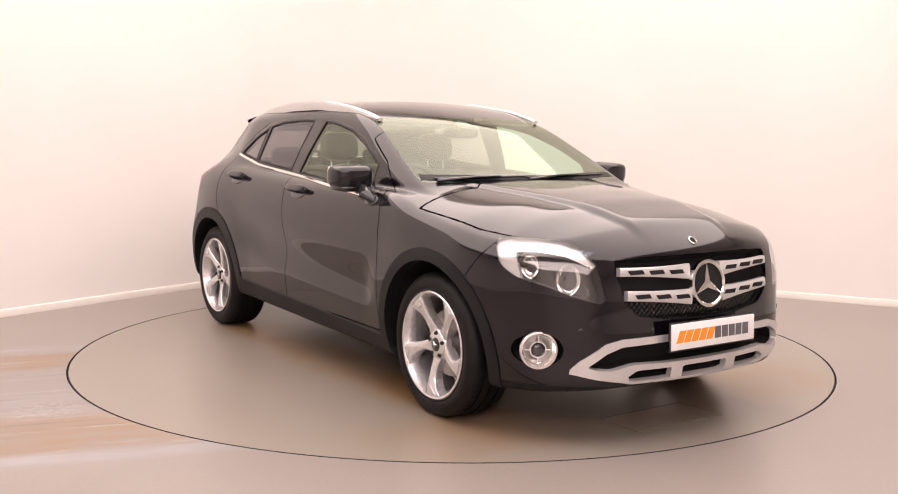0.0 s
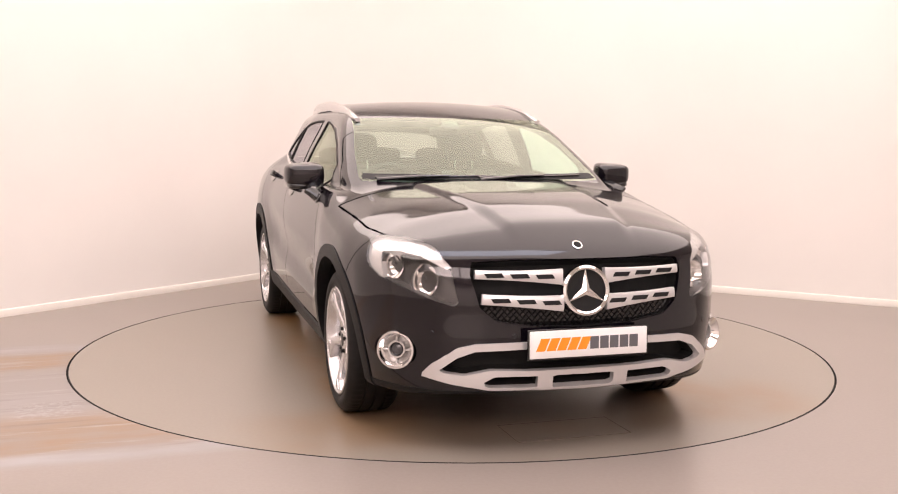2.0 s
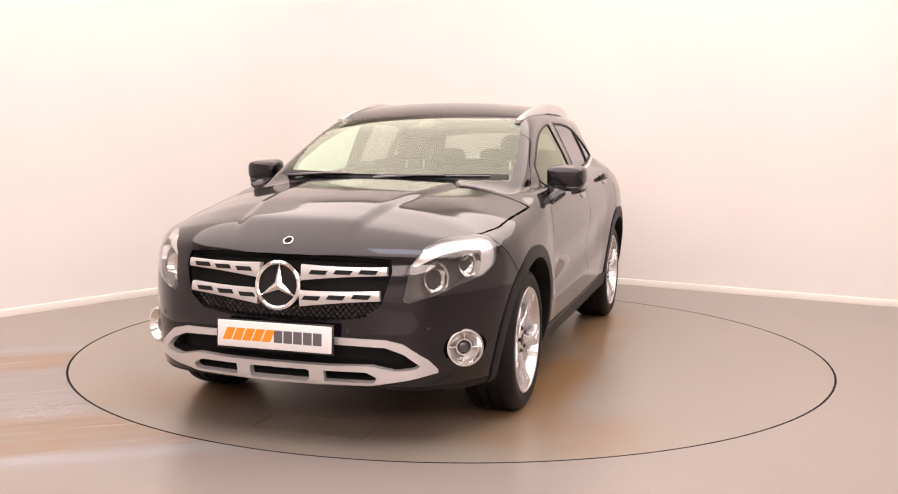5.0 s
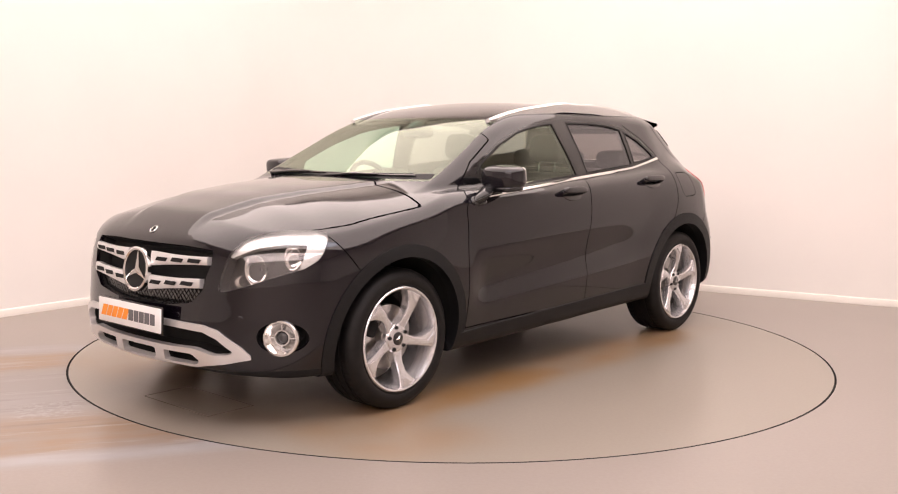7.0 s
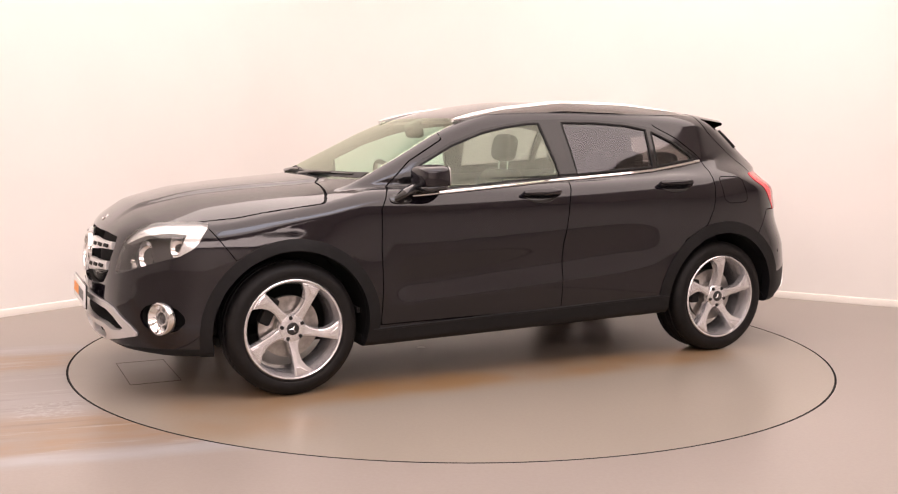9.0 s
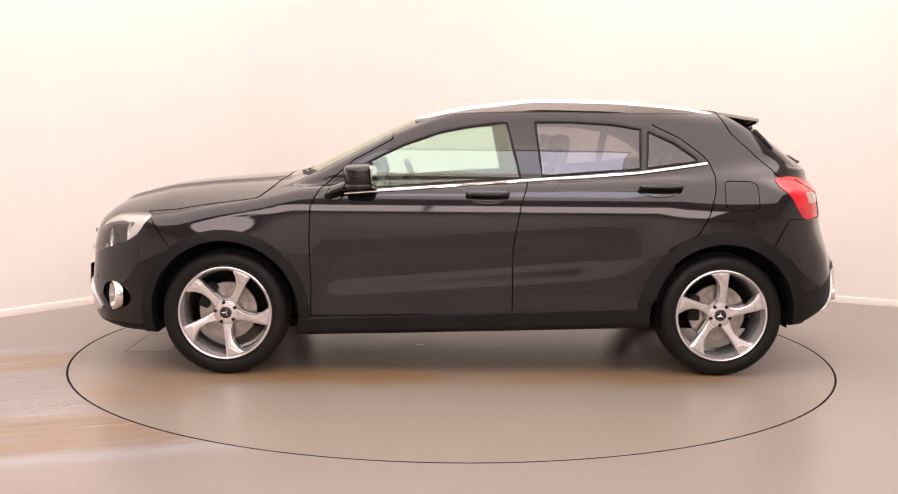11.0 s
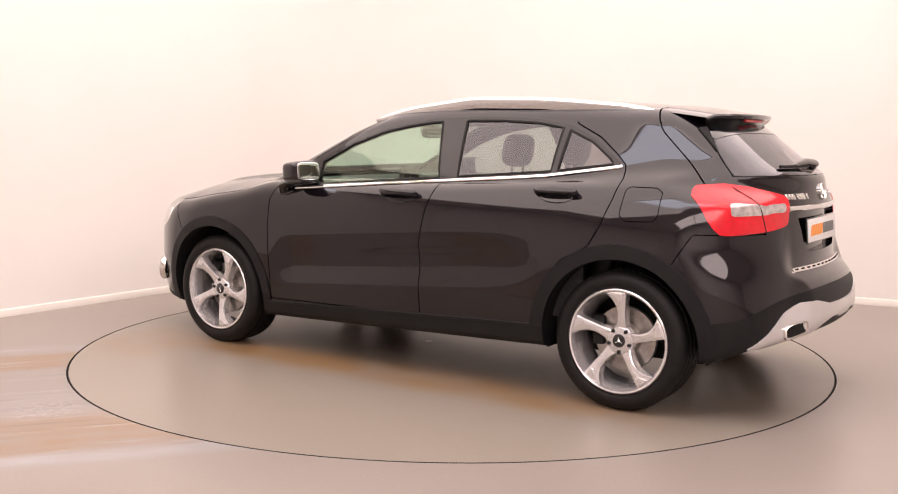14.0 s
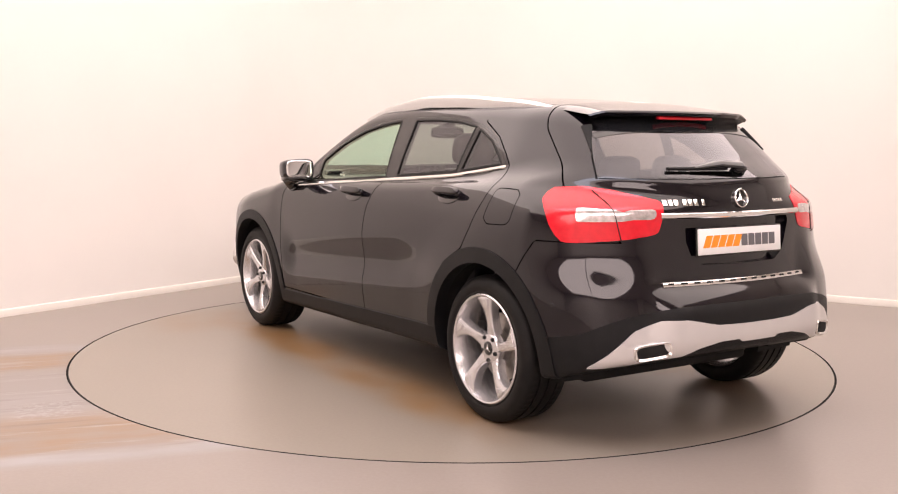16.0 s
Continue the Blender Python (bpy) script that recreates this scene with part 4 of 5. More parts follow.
def blob(size, e1=0.5, e2=0.5, m=None, nu=20, nv=28):
    """A rounded block (superellipsoid)."""
    def pw(v, e):
        return math.copysign(abs(v) ** e, v)
    bm = bmesh.new()
    rows = []
    for i in range(1, nu):
        u = -math.pi / 2 + math.pi * i / nu
        rows.append([bm.verts.new((size[0] * pw(math.cos(u), e1) * pw(math.cos(2 * math.pi * j / nv), e2), size[1] * pw(math.cos(u), e1) * pw(math.sin(2 * math.pi * j / nv), e2), size[2] * pw(math.sin(u), e1))) for j in range(nv)])
    lo, hi = bm.verts.new((0, 0, -size[2])), bm.verts.new((0, 0, size[2]))
    for a, b in zip(rows, rows[1:]):
        for j in range(nv):
            bm.faces.new((a[j], a[(j + 1) % nv], b[(j + 1) % nv], b[j]))
    for j in range(nv):
        bm.faces.new((lo, rows[0][(j + 1) % nv], rows[0][j]))
        bm.faces.new((hi, rows[-1][j], rows[-1][(j + 1) % nv]))
    if m is not None:
        bmesh.ops.transform(bm, matrix=m, verts=bm.verts)
    return bm


def turned(profile, m, n=40, sx=1.0, sy=1.0):
    """A lathe about z in the pose m: profile of (radius, height)."""
    bm = bmesh.new()
    rings = [[bm.verts.new(m @ Vector((r * sx * math.cos(2 * math.pi * k / n), r * sy * math.sin(2 * math.pi * k / n), h))) for k in range(n)] for r, h in profile]
    for a, b in zip(rings, rings[1:]):
        for k in range(n):
            bm.faces.new((a[k], a[(k + 1) % n], b[(k + 1) % n], b[k]))
    if profile[0][0] < 1e-3 or profile[-1][0] < 1e-3:
        bmesh.ops.remove_doubles(bm, verts=bm.verts, dist=1e-5)
    return bm


def emblem(parent, name, r, m, back=True):
    holder = part(name, turned([(r * 0.83, -0.004), (r * 0.84, 0.006), (r * 0.91, 0.011), (r, 0.007), (r, -0.012)], m, 48), CHROME, parent, "chrome ring emblem")
    bm = bmesh.new()
    star_shape(bm, r * 0.9, 0.008, m @ Matrix.Translation((0, 0, 0.0)))
    part("emblem_star", bm, CHROME, holder)
    if back:
        part("emblem_back", turned([(0.0, -0.003), (r * 0.9, -0.003), (r * 0.9, -0.012)], m, 40), DARK, holder, "black backing")


def number_plate(parent, m, w, h):
    """A show plate: white board with two runs of slanted print."""
    pl = part("show_plate", one_box((0, 0, 0), (w, h, 0.008), 0.003, m), PLATE, parent, "white dealer show plate with orange and grey print")
    part("plate_holder", one_box((0, 0, -0.007), (w + 0.016, h + 0.014, 0.008), 0.003, m), GLOSSBLACK, pl)
    x = -w * 0.43
    for mat, n, cw in ((ORANGE, 5, w * 0.087), (GREYPRINT, 5, w * 0.085)):
        for k in range(n):
            s = 0.2 * h if mat is ORANGE else 0.0
            hh = h * 0.23
            q = cw * 0.86
            bm = prism([(x - s / 2, -hh), (x + q - s / 2, -hh), (x + q + s / 2, hh), (x + s / 2, hh)], 0.0035, 0.0052)
            bmesh.ops.transform(bm, matrix=m, verts=bm.verts)
            part("print_bar", bm, mat, pl)
            x += cw


def front_end():
    # grille: mesh, two slotted silver bars a side, emblem
    gr = new("grille")
    gr.parent = CAR
    tagged(gr, "black honeycomb grille with twin silver louvres")
    bm = bmesh.new()
    for i in range(34):
        for j in range(8):
            y, z = -0.42 + i * 0.0255 + (j % 2) * 0.0127, 0.53 + j * 0.0135
            if abs(y) > 0.44 - max(0, 0.60 - z) * 1.6 or z > 0.60:
                continue
            p, n = on_front(y, z)
            box(bm, (0, 0, 0), (0.004, 0.016, 0.012), Matrix.Translation(p - Vector((0.035, 0, 0))) @ Matrix.Rotation(radians(45 if (i + j) % 2 else -45), 4, "X"))
    part("grille_mesh", bm, GLOSSBLACK, gr, "black honeycomb mesh", smooth=False)
    for s in (-1, 1):
        for z0, z1, ya, w0, w1 in ((0.738, 0.725, 0.455, 0.036, 0.066), (0.640, 0.618, 0.432, 0.042, 0.066)):
            rows, ws = [], []
            for k in range(15):
                t = k / 14
                y = s * (ya + (0.095 - ya) * t)
                p, n = on_front(y, z0 + (z1 - z0) * t)
                rows.append((p + Vector((0.0 + 0.004 * t, 0, 0)), Vector((0.96, n.y * 0.6, 0.12)).normalized()))
                ws.append(w0 + (w1 - w0) * t ** 2.2)
            bar = part("louvre", strip(rows, ws, 0.009, 0.02), SILVER, gr, "satin silver louvre")
            for k in range(3):
                y = s * (ya - 0.075 - 0.105 * k)
                p, n = on_front(y, z0 + (z1 - z0) * (0.2 + 0.28 * k) - 0.002)
                sl = prism([(-0.042, -0.009), (0.030, -0.009), (0.042, 0.009), (-0.030, 0.009)] if s > 0 else [(-0.030, -0.009), (0.042, -0.009), (0.030, 0.009), (-0.042, 0.009)], 0.0, 0.0145)
                bmesh.ops.transform(sl, matrix=seat_on(p, Vector((0.96, n.y * 0.6, 0.12))), verts=sl.verts)
                part("louvre_slot", sl, DARK, bar, "dark slot")
    p, n = on_front(0, 0.669)
    m = seat_on(p + Vector((0.014, 0, 0)), (0.985, 0, 0.12))
    emblem(gr, "front_emblem", 0.103, m)
    # frame round the grille
    p, n = on_front(0, 0.845)
    part("bonnet_emblem", turned([(0.017, 0.002), (0.018, 0.004), (0.022, 0.003), (0.022, -0.003)], seat_on(p, n)), CHROME, CAR, "small chrome badge ring")
    part("emblem_disc", turned([(0, 0.002), (0.02, 0.002), (0.02, -0.002)], seat_on(p, n)), DARK, CAR)
    p, n = on_front(0, 0.465)
    number_plate(CAR, seat_on(Vector((2.245, 0, 0.462)), (1, 0, 0.03)), 0.52, 0.111)
    # intake mesh and slots stay dark; fog lamps
    for s in (-1, 1):
        p, n = on_front(s * 0.735, 0.413)
        m = seat_on(p + n * 0.004, (0.86, 0.5 * s, 0.03))
        fog = part("fog_lamp", turned([(0.079, -0.03), (0.082, 0.0), (0.078, 0.008), (0.070, 0.009), (0.065, 0.002), (0.036, -0.03), (0.034, -0.036)], m, 48), CHROME, CAR, "round chrome-rimmed fog lamp")
        part("fog_lens", blob((0.028, 0.028, 0.016), 1, 1, m @ Matrix.Translation((0, 0, -0.03))), CHROMELENS, fog, "projector lens")
        part("fog_ring", turned([(0.028, -0.03), (0.030, -0.012), (0.036, -0.012), (0.038, -0.03)], m), SILVERLAMP, fog)
        part("fog_backing", turned([(0.0, -0.04), (0.04, -0.04)], m), DARK, fog)
        for k in range(4):
            part("fog_vane", one_box((0.05, 0, -0.015), (0.03, 0.006, 0.014), 0.002, m @ Matrix.Rotation(math.pi / 2 * k, 4, "Z")), SILVERLAMP, fog)
    # head lamp bowls
    for s, lamp in zip((1, -1), PANELS["headlamp"]):
        for u, z, r in ((-1.175, 0.755, 0.053), (-1.40, 0.706, 0.066), (-1.51, 0.652, 0.03)):
            x = np.linspace(1.3, 2.4, 800)
            f = skin(np.stack([x, x + u, np.full_like(x, z)], -1))
            i = int(np.argmax(f > 0))
            q = Vector((x[i], (x[i] + u) * s, z)) + Vector((-0.052, -0.022 * s, 0))
            m = seat_on(q, (0.9, 0.4 * s, 0.05))
            bowl = part("reflector", turned([(r, 0.004), (r * 0.95, -0.004), (r * 0.75, -0.02), (r * 0.4, -0.035), (0.001, -0.04)], m, 32, 0.92, 1.12), CHROME, lamp, "chrome reflector bowl")
            part("bulb_shield", blob((r * 0.14, r * 0.2, 0.008), 1, 1, m @ Matrix.Translation((0, 0, -0.033))), LAMPGREY, bowl, "grey bulb shield")
    for y in (0.62, 0.30, -0.30, -0.62):
        p, n = on_front(y, 0.50 if abs(y) > 0.5 else 0.49)
        part("parking_sensor", turned([(0, 0.002), (0.009, 0.002), (0.011, 0.0), (0.011, -0.004)], seat_on(p, n), 20), PAINT, CAR)


CHROMELENS = material("dark_projector_glass", (0.05, 0.05, 0.055), 0.04, 0.2, 1.0)
front_end()


def flanks():
    for s in (1, -1):
        pts = [(0.70, 0.983), (0.5, 0.997), (0.25, 1.014), (0.0, 1.031), (-0.28, 1.052), (-0.6, 1.075), (-0.89, 1.098), (-1.1, 1.127), (-1.27, 1.152)]
        rows = []
        for (xa, za), (xb, zb) in zip(pts, pts[1:]):
            for k in range(4):
                rows.append(on_side(xa + (xb - xa) * k / 4, za + (zb - za) * k / 4, s))
        rows.append(on_side(*pts[-1], s))
        part("belt_moulding", strip(rows, 0.019, 0.008, 0.006), CHROME, CAR, "bright chrome waistline strip")
        for pg in (FRONT_GLASS, REAR_GLASS, QUARTER_GLASS):
            loop = list(pg) + [pg[0]]
            rows = []
            for (xa, za), (xb, zb) in zip(loop, loop[1:]):
                for k in range(3):
                    rows.append(on_side(xa + (xb - xa) * k / 3, za + (zb - za) * k / 3, s))
            rows.append(rows[0])
            part("window_seal", strip(rows, 0.012, 0.003, 0.008), RUBBER, CAR, "black rubber window seal")
        # handles
        for hx, hz in ((-0.06, 0.973), (-0.99, 1.012)):
            p, n = on_side(hx, hz, s)
            m = seat_on(p, n)
            h = part("door_handle", blob((0.118, 0.019, 0.014), 0.6, 0.6, m @ Matrix.Translation((0, 0.006, 0.032))), PAINT, PANELS["front_door" if hx > -0.5 else "rear_door"][0 if s > 0 else 1], "black bar handle")
            part("handle_cup", blob((0.092, 0.042, 0.004), 0.8, 0.9, m @ Matrix.Translation((0, -0.004, 0))), GLOSSBLACK, h, "recessed finger cup")
            for q in (-0.095, 0.095):
                part("handle_foot", blob((0.022, 0.015, 0.018), 0.6, 0.6, m @ Matrix.Translation((q, 0.003, 0.014))), PAINT, h)
        # mirrors
        mir = new("door_mirror")
        mir.parent = CAR
        tagged(mir, "black door mirror with indicator strip")
        hm = pose(0.61, 0.897 * s, 1.08, 0, 4, -8 * s)
        bm = blob((0.08, 0.098, 0.06), 0.45, 0.55)
        for v in bm.verts:
            v.co.z *= 1.0 - 0.10 * (v.co.y * s) / 0.098
            if v.co.x > 0:
                v.co.x *= 1.15 - 0.3 * (v.co.y * s) / 0.098
            if v.co.x < -0.06:
                v.co.x = -0.06 + (v.co.x + 0.06) * 0.4
        bmesh.ops.transform(bm, matrix=hm, verts=bm.verts)
        part("mirror_housing", bm, PAINT, mir)
        part("mirror_base", blob((0.075, 0.094, 0.018), 0.5, 0.6, hm @ Matrix.Translation((0.006, -0.006 * s, -0.055))), GLOSSBLACK, mir, "gloss black lower shell")
        part("mirror_glass", blob((0.004, 0.08, 0.05), 0.4, 0.5, hm @ Matrix.Translation((-0.069, 0, 0.0))), MIRROR, mir, "silvered mirror glass")
        part("indicator", strip([(hm @ Vector((0.08 * math.cos(a) * (1.0 - 0.25 * math.sin(a)) + 0.006, 0.092 * math.sin(a) * s, -0.012)), (hm.to_3x3() @ Vector((math.cos(a), math.sin(a) * s, 0.1))).normalized()) for a in [radians(q) for q in range(-20, 75, 10)]], 0.010, 0.003, 0.02), SILVERLAMP, mir, "pale indicator strip")
        p, n = on_side(0.77, 0.965, s)
        part("mirror_arm", tube([p - n * 0.01, p + n * 0.03 + Vector((-0.01, 0, 0.02)), Vector((0.68, 0.845 * s, 1.03)), Vector((0.66, 0.875 * s, 1.045))], [0.045, 0.04, 0.04, 0.042], 12, 0.6), GLOSSBLACK, mir, "black mirror foot")
        part("mirror_foot", blob((0.06, 0.026, 0.008), 0.8, 0.8, seat_on(p + n * 0.002, n)), GLOSSBLACK, mir)
        # roof rails
        ctl = curve((0.34, 1.382), (0.25, 1.412), (0.047, 1.454), (-0.334, 1.499), (-0.77, 1.493), (-1.204, 1.459), (-1.35, 1.43), soft=0.1)
        path = []
        for k in range(41):
            x = 0.33 - 1.67 * k / 40
            a = 0.545 + 0.02 * math.sin(math.pi * k / 40) - 0.055 * max(0, (k - 25) / 15) ** 1.5
            path.append(Vector((x, s * a, float(ctl(x)))))
        bm, rings = bmesh.new(), []
        for k, q in enumerate(path):
            e = min(1.0, min(k, 40 - k) / 3 + 0.35)
            rings.append([bm.verts.new(q + Vector((0, s * dy, dz * e))) for dy, dz in ((-0.016, -0.06), (-0.015, -0.008), (-0.008, -0.001), (0.004, 0.0), (0.013, -0.006), (0.017, -0.015), (0.017, -0.022), (0.008, -0.06))])
        for a, b in zip(rings, rings[1:]):
            for k in range(8):
                bm.faces.new((a[k], a[(k + 1) % 8], b[(k + 1) % 8], b[k]))
        bm.faces.new(rings[0]), bm.faces.new(rings[-1])
        part("roof_rail", bm, SILVERRAIL, CAR, "polished silver roof rail")
        part("sill_step", strip([on_side(0.92 - 1.86 * k / 16, 0.302 + 0.036 * 1.86 * k / 16, s) for k in range(17)], 0.014, 0.008), CLADDING, CAR, "ribbed sill edge")
        part("bumper_sensor", turned([(0, 0.002), (0.009, 0.002), (0.011, 0.0), (0.011, -0.004)], seat_on(*on_side(-1.80, 0.60, s)), 20), PAINT, CAR)


MIRROR = material("mirror_silver", (0.85, 0.87, 0.88), 0.02, 1.0)
SILVERRAIL = material("polished_rail", (0.68, 0.68, 0.68), 0.22, 0.9, rough_vary=0.05, scale=30)
flanks()


def rear_end():
    bar = [on_rear(0.43 - 0.86 * k / 20, 0.967) for k in range(21)]
    part("tailgate_trim", strip(bar, 0.024, 0.012, 0.006), CHROME, PANELS["tailgate"][0], "chrome tailgate strip")
    p, n = on_rear(0, 1.034)
    emblem(PANELS["tailgate"][0], "rear_emblem", 0.042, seat_on(p + n * 0.004, n), False)
    m = seat_on(Vector((-2.038, 0, 0.855)), (-1, 0, 0.08))
    number_plate(CAR, m, 0.52, 0.111)
    for side, n0, cw, ch, z in ((0.405, "3 3s", 0.027, 0.03, 1.02), (-0.235, "5", 0.017, 0.016, 1.018)):
        y, k = side, 0
        for w in ((1, 0.9, 1, 0, 1, 1, 1, 0, 0.7) if side > 0 else (1, 1, 1, 1, 1)):
            if w:
                p, nn = on_rear(y - cw * w * 0.4, z)
                m2 = seat_on(p, nn)
                part("badge_bar", one_box((0, 0, 0.001), (cw * 0.78 * w, ch, 0.005), 0.0015, m2), CHROME, PANELS["tailgate"][0], "small chrome badge bar")
            y -= cw * (w if w else 0.5)
    part("load_sill", strip([on_rear(0.44 - 0.88 * k / 20, 0.683) for k in range(21)], 0.022, 0.006, 0.004), CHROME, CAR, "ribbed bright load sill strip")
    for k in range(13):
        p, n = on_rear(0.40 - 0.80 * k / 12, 0.683)
        part("sill_rib", one_box((0, 0, 0.007), (0.03, 0.008, 0.004), 0.001, seat_on(p, n)), DARK, CAR)
    # the tail lamps are parted where the tailgate closes
    for s, lamp in zip((1, -1), PANELS["taillamp"]):
        rows = [on_rear(s * (0.60 + 0.03 * k / 8), 0.868 + 0.2 * k / 8) for k in range(9)]
        part("lamp_joint", strip(rows, 0.005, 0.006, 0.004), DARK, lamp, "dark joint across the lamp")
    # tail pipes
    for s in (1, -1):
        p, n = on_rear(0.53 * s, 0.46)
        m = seat_on(Vector((p.x - 0.004, 0.53 * s, 0.425)), (-0.93, 0.36 * s, 0)) @ Matrix.Rotation(radians(8 * s), 4, "Z")
        bm, rings = bmesh.new(), []

        def loop(w, h, z):
            return [bm.verts.new(m @ Vector((math.copysign(abs(math.cos(a)) ** 0.45, math.cos(a)) * w, math.copysign(abs(math.sin(a)) ** 0.45, math.sin(a)) * h, z))) for a in [2 * math.pi * k / 36 for k in range(36)]]
        rings = [loop(0.083, 0.034, -0.02), loop(0.084, 0.035, 0.014), loop(0.080, 0.032, 0.02), loop(0.071, 0.024, 0.014), loop(0.068, 0.022, -0.05)]
        for a, b in zip(rings, rings[1:]):
            for k in range(36):
                bm.faces.new((a[k], a[(k + 1) % 36], b[(k + 1) % 36], b[k]))
        pipe = part("tail_pipe", bm, CHROME, CAR, "rectangular chrome tail pipe trim")
        part("pipe_inside", one_box((0, 0, 0.006), (0.146, 0.05, 0.012), 0.004, m), DARK, pipe)
    # spoiler
    top, under = bmesh.new(), bmesh.new()
    N = 40
    tr, ur = [], []
    for k in range(N + 1):
        y = -0.505 + 1.01 * k / N
        a = abs(y)
        xt = -1.715 + 0.44 * a * a
        x0 = -1.385
        def rz(x):
            return float(ROOF(x)) - 0.095 * a * a - 0.9 * max(0, a - 0.42) ** 1.6
        row = [Vector((x0 + (xt - x0) * i / 6, y, rz(x0 + (xt - x0) * i / 6) + 0.004 + 0.006 * (i / 6) ** 2)) for i in range(7)]
        row += [Vector((xt - 0.006, y, row[-1].z - 0.008)), Vector((xt + 0.004, y, row[-1].z - 0.022))]
        tr.append([top.verts.new(q) for q in row])
        g, _ = cast((-2.8, y, 1.318 - 0.03 * (a / 0.5) ** 4), (1, 0, 0), 2.5)
        lowz = row[-1]
        ur.append([under.verts.new(q) for q in (lowz + Vector((0.002, 0, 0.006)), lowz + Vector((0.05, 0, -0.012)), Vector((g.x - 0.004, y, g.z)), Vector((g.x + 0.04, y, g.z - 0.005)))])
    for bm, rows in ((top, tr), (under, ur)):
        for a, b in zip(rows, rows[1:]):
            for k in range(len(a) - 1):
                bm.faces.new((a[k], a[k + 1], b[k + 1], b[k]))
    sp = part("spoiler", top, PAINT, PANELS["tailgate"][0], "black roof spoiler")
    part("spoiler_underside", under, GLOSSBLACK, PANELS["tailgate"][0], "gloss black panel under the spoiler")
    part("high_brake_light", one_box((-1.685, 0, float(ROOF(-1.69)) - 0.026), (0.02, 0.34, 0.014), 0.004), REDLENS, PANELS["tailgate"][0], "slim red high-level brake light")
    # black fins that close the glass below the spoiler's ends
    for s in (1, -1):
        rows = [on_rear(s * (0.50 + 0.05 * k / 8), 1.338 - 0.105 * k / 8) for k in range(9)]
        part("spoiler_fin", strip(rows, [0.05 - 0.043 * k / 8 for k in range(9)], 0.01, 0.006), DARK, PANELS["tailgate"][0], "slim black fin")
    # wiper
    g0, n0 = on_rear(-0.06, 1.15)
    w = new("rear_wiper")
    w.parent = CAR
    tagged(w, "black rear wiper resting on the glass")
    part("wiper_arm", tube([g0 + n0 * 0.03, on_rear(0.06, 1.158)[0] + n0 * 0.03, on_rear(0.2, 1.15)[0] + n0 * 0.018], [0.026, 0.02, 0.007], 10, 0.6, n0), GLOSSBLACK, w)
    part("wiper_hub", blob((0.04, 0.024, 0.02), 0.6, 0.7, seat_on(g0 + n0 * 0.015, n0)), GLOSSBLACK, w)
    part("wiper_blade", tube([on_rear(y, 1.15 - 0.0 * y)[0] + n0 * 0.012 for y in (0.02, 0.12, 0.22, 0.33)], 0.008, 8), CLADDING, w)
    # front wipers on the screen's foot
    for y0, y1 in ((-0.58, 0.02), (-0.05, 0.55)):
        w = new("front_wiper")
        w.parent = CAR
        tagged(w, "black windscreen wiper at rest")
        pts = [cast((2.4, y0 + (y1 - y0) * k / 8, 1.076 + 0.006 * k / 8), (-1, 0, 0), 2)[0] + Vector((0.008, 0, 0.003)) for k in range(9)]
        part("wiper_blade", tube(pts, 0.005, 8), GLOSSBLACK, w)
        part("wiper_arm", tube([pts[0] + Vector((0.03, 0, -0.012)), pts[3] + Vector((0.012, 0, 0.003)), pts[5] + Vector((0.004, 0, 0.004))], [0.01, 0.008, 0.005], 8), GLOSSBLACK, w)
    part("cowl_panel", strip([cast((0.985 - 0.24 * (0.64 - 1.28 * k / 16) ** 2, 0.64 - 1.28 * k / 16, 1.5), (0, 0, -1), 1)for k in range(17)], 0.06, 0.002, 0.004), CLADDING, CAR, "black plastic scuttle panel")


rear_end()


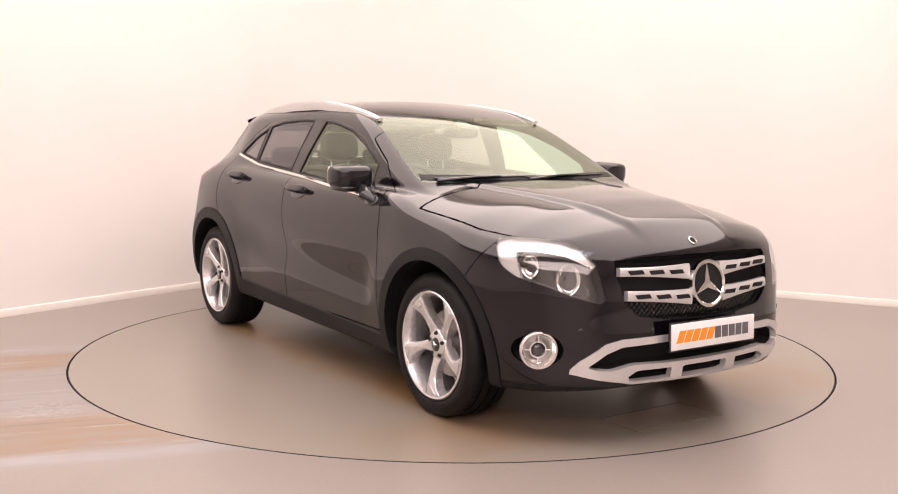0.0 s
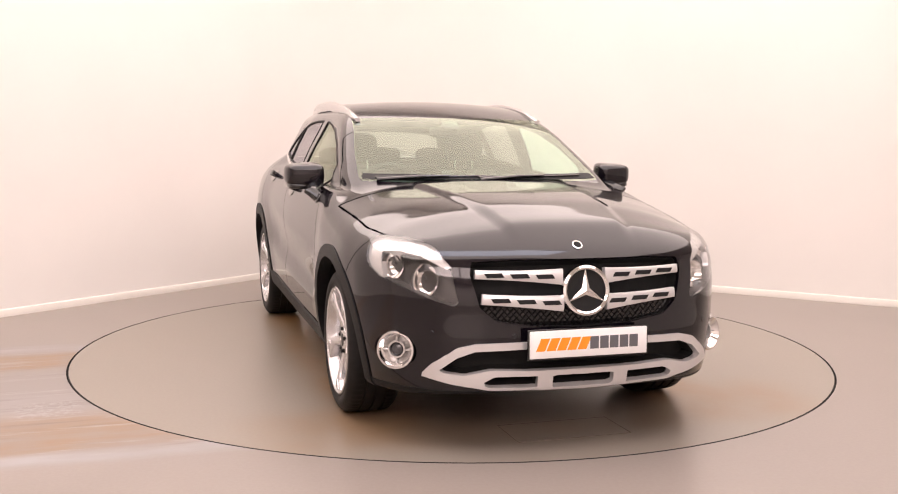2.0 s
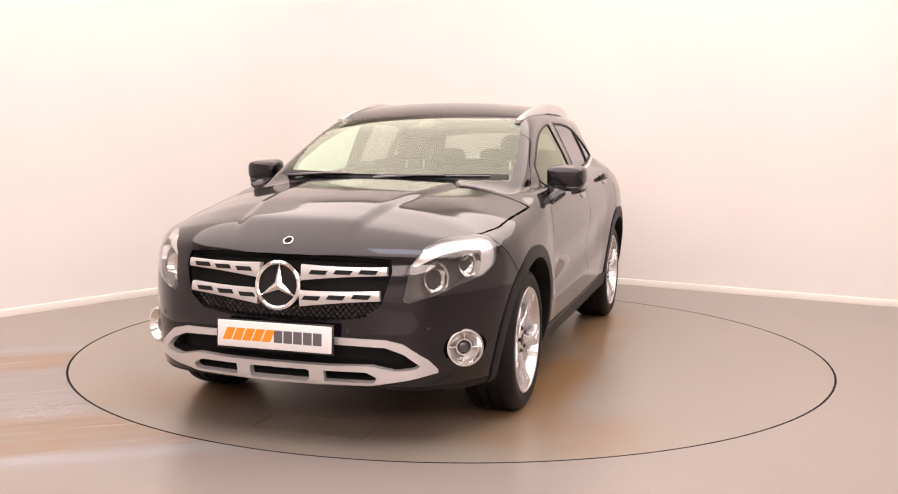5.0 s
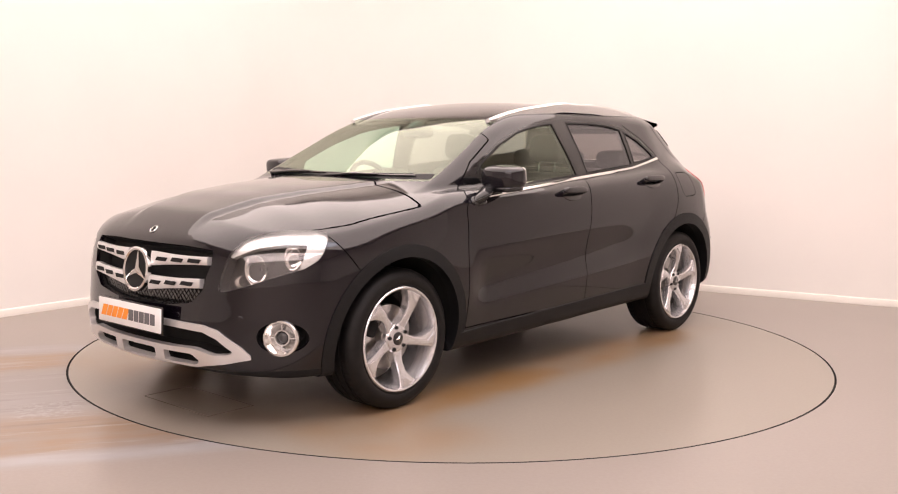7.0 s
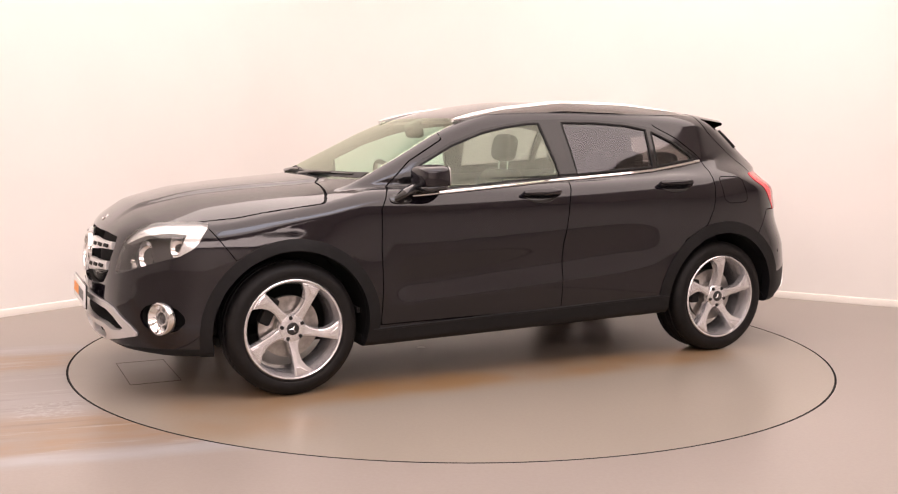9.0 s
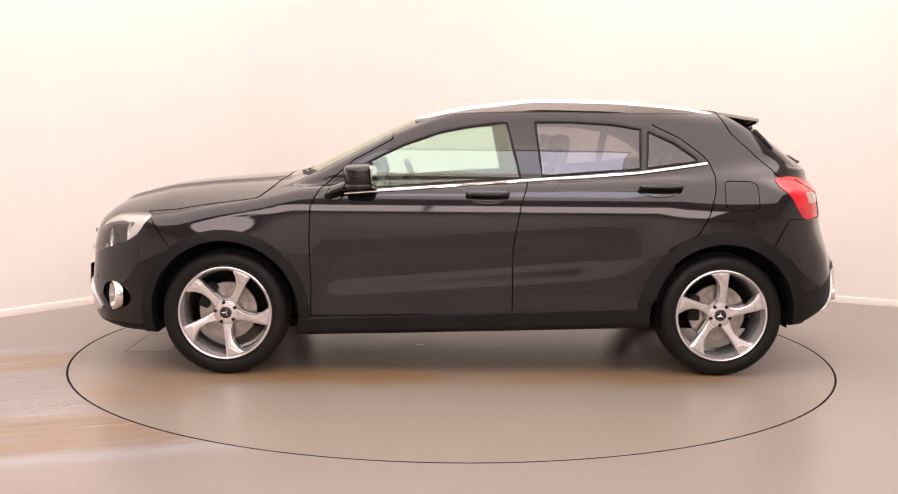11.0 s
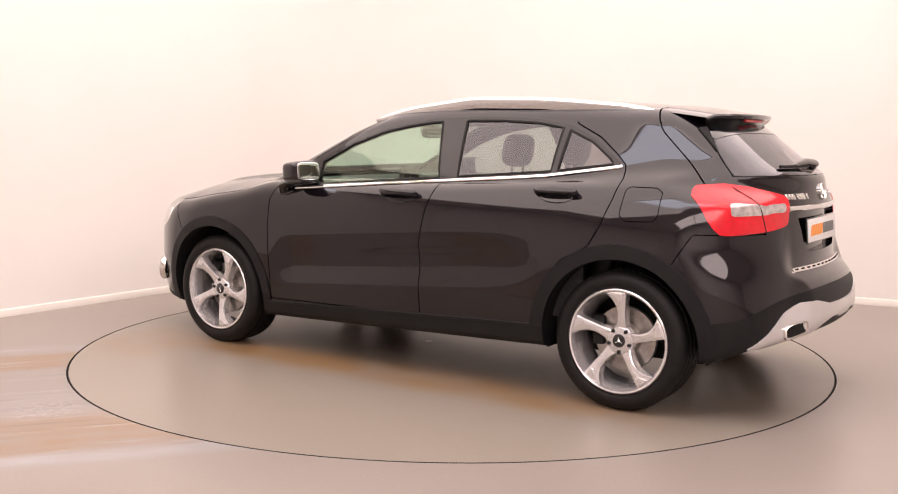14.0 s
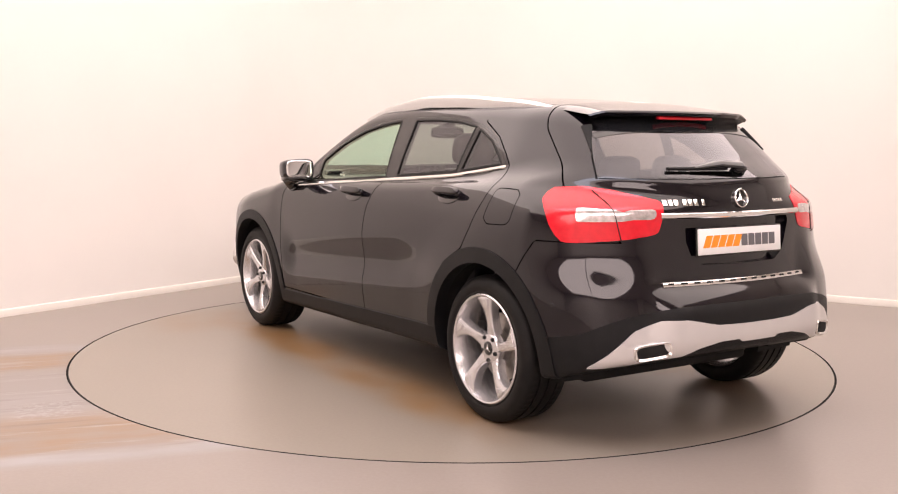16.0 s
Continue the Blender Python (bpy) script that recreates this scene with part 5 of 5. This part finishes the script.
def cabin():
    up = Matrix.Rotation(radians(90), 4, "X")

    def sideways(outline, y0, y1, bevel):
        bm = prism(outline, -y1, -y0, 0)
        bmesh.ops.transform(bm, matrix=up, verts=bm.verts)
        bmesh.ops.recalc_face_normals(bm, faces=bm.faces)
        if bevel:
            bmesh.ops.bevel(bm, geom=[e for e in bm.edges if e.calc_face_angle(0) > 0.4], offset=bevel, segments=3, affect="EDGES", profile=0.5)
        return bm
    dash = part("dashboard", sideways([(0.95, 0.70), (0.95, 1.02), (0.80, 1.035), (0.62, 1.02), (0.50, 0.97), (0.46, 0.90), (0.52, 0.70)], -0.70, 0.70, 0.03), INTERIOR, CAR, "charcoal dashboard")
    part("instrument_hood", blob((0.10, 0.19, 0.05), 0.7, 0.8, pose(0.52, -0.37, 1.0)), INTERIOR, dash)
    part("centre_screen", one_box((0.50, 0, 1.04), (0.02, 0.2, 0.12), 0.006), GLOSSBLACK, dash, "black tablet screen")
    sw = new("steering_wheel")
    sw.parent = CAR
    tagged(sw, "black leather steering wheel")
    m = pose(0.32, -0.37, 0.955, 0, -66, 0)
    part("wheel_rim", turned([(0.185 + 0.016 * math.cos(a), 0.016 * math.sin(a)) for a in [2 * math.pi * k / 10 for k in range(11)]], m, 40), LEATHER, sw)
    part("wheel_boss", blob((0.07, 0.08, 0.03), 0.7, 0.8, m), INTERIOR, sw)
    for q in (0, 90, 270):
        part("wheel_spoke", one_box((0.12, 0, 0), (0.13, 0.04, 0.016), 0.005, m @ Matrix.Rotation(radians(q + 180), 4, "Z")), SILVER, sw)
    for s in (1, -1):
        y = 0.36 * s
        seat = new("front_seat")
        seat.parent = CAR
        tagged(seat, "black leather front seat with headrest")
        part("seat_cushion", sideways([(0.22, 0.42), (0.24, 0.56), (0.16, 0.60), (-0.30, 0.55), (-0.32, 0.42)], y - 0.25, y + 0.25, 0.04), LEATHER, seat)
        part("seat_back", sideways([(-0.22, 0.52), (-0.34, 0.80), (-0.42, 1.02), (-0.47, 1.08), (-0.54, 1.06), (-0.52, 0.9), (-0.38, 0.50)], y - 0.235, y + 0.235, 0.045), LEATHER, seat)
        part("headrest", blob((0.05, 0.125, 0.09), 0.6, 0.6, pose(-0.50, y, 1.215, 0, -10, 0)), LEATHER, seat)
        for q in (-0.06, 0.06):
            part("headrest_post", tube([(-0.49, y + q, 1.05), (-0.50, y + q, 1.17)], 0.007), CHROME, seat)
        part("bolster", blob((0.05, 0.03, 0.2), 0.7, 0.7, pose(-0.34, y + 0.22, 0.84, 0, -20, 0)), LEATHER, seat)
        part("door_card", sideways([(0.75, 0.4), (0.75, 0.98), (-1.1, 1.06), (-1.1, 0.4)], 0.74 * s - 0.012, 0.74 * s + 0.012, 0), INTERIOR, CAR, "charcoal door trim")
    bench = new("rear_bench")
    bench.parent = CAR
    tagged(bench, "black leather rear bench")
    part("seat_cushion", sideways([(-0.62, 0.45), (-0.60, 0.60), (-1.10, 0.56), (-1.10, 0.45)], -0.62, 0.62, 0.04), LEATHER, bench)
    part("seat_back", sideways([(-1.02, 0.55), (-1.20, 1.06), (-1.30, 1.06), (-1.16, 0.5)], -0.62, 0.62, 0.04), LEATHER, bench)
    for y in (-0.36, 0, 0.36):
        part("headrest", blob((0.045, 0.12, 0.065), 0.6, 0.6, pose(-1.26, y, 1.135, 0, -10, 0)), LEATHER, bench)
    part("parcel_shelf", one_box((-1.55, 0, 1.05), (0.42, 1.0, 0.02), 0.006), INTERIOR, CAR, "black parcel shelf")
    part("cabin_floor", one_box((-0.2, 0, 0.38), (2.3, 1.4, 0.03)), INTERIOR, CAR)
    rv = part("interior_mirror", blob((0.015, 0.12, 0.036), 0.5, 0.5, pose(0.32, 0, 1.31, 0, 8, 0)), GLOSSBLACK, CAR, "black interior mirror")
    part("mirror_stem", tube([(0.34, 0, 1.325), (0.33, 0, 1.355)], 0.014), GLOSSBLACK, rv)
    part("sensor_pod", blob((0.06, 0.05, 0.02), 0.7, 0.7, pose(0.33, 0, 1.352, 0, 28, 0)), GLOSSBLACK, rv)
    for s in (1, -1):
        part("sun_visor", one_box((0.11, 0.3 * s, 1.375), (0.13, 0.34, 0.012), 0.004), HEADLINER, CAR, "pale sun visor")


cabin()


def motions():
    turn = [(0.0, -55.62), (0.5, -57.49), (1.0, -61.18), (1.5, -66.18), (2.0, -72.29), (2.5, -78.01), (3.0, -84.18), (3.5, -89.9), (4.0, -96.09), (4.5, -101.73), (7.0, -131.06), (7.5, -136.76), (8.0, -142.57),
            (8.5, -148.03), (9.0, -153.92), (11.5, -184.43), (12.0, -190.23), (12.5, -195.92), (13.0, -201.97), (13.5, -207.76), (14.0, -213.56), (14.5, -219.26), (15.0, -225.26), (15.5, -230.84), (16.0, -236.89)]
    walk(disc, [(t, pose(0, 0, 0, 0, 0, a)) for t, a in turn])
    walk(CAR, [(t, pose(0, 0, 0, 0, 0, a) @ pose(CAR_AT[0], CAR_AT[1], 0)) for t, a in turn])


motions()
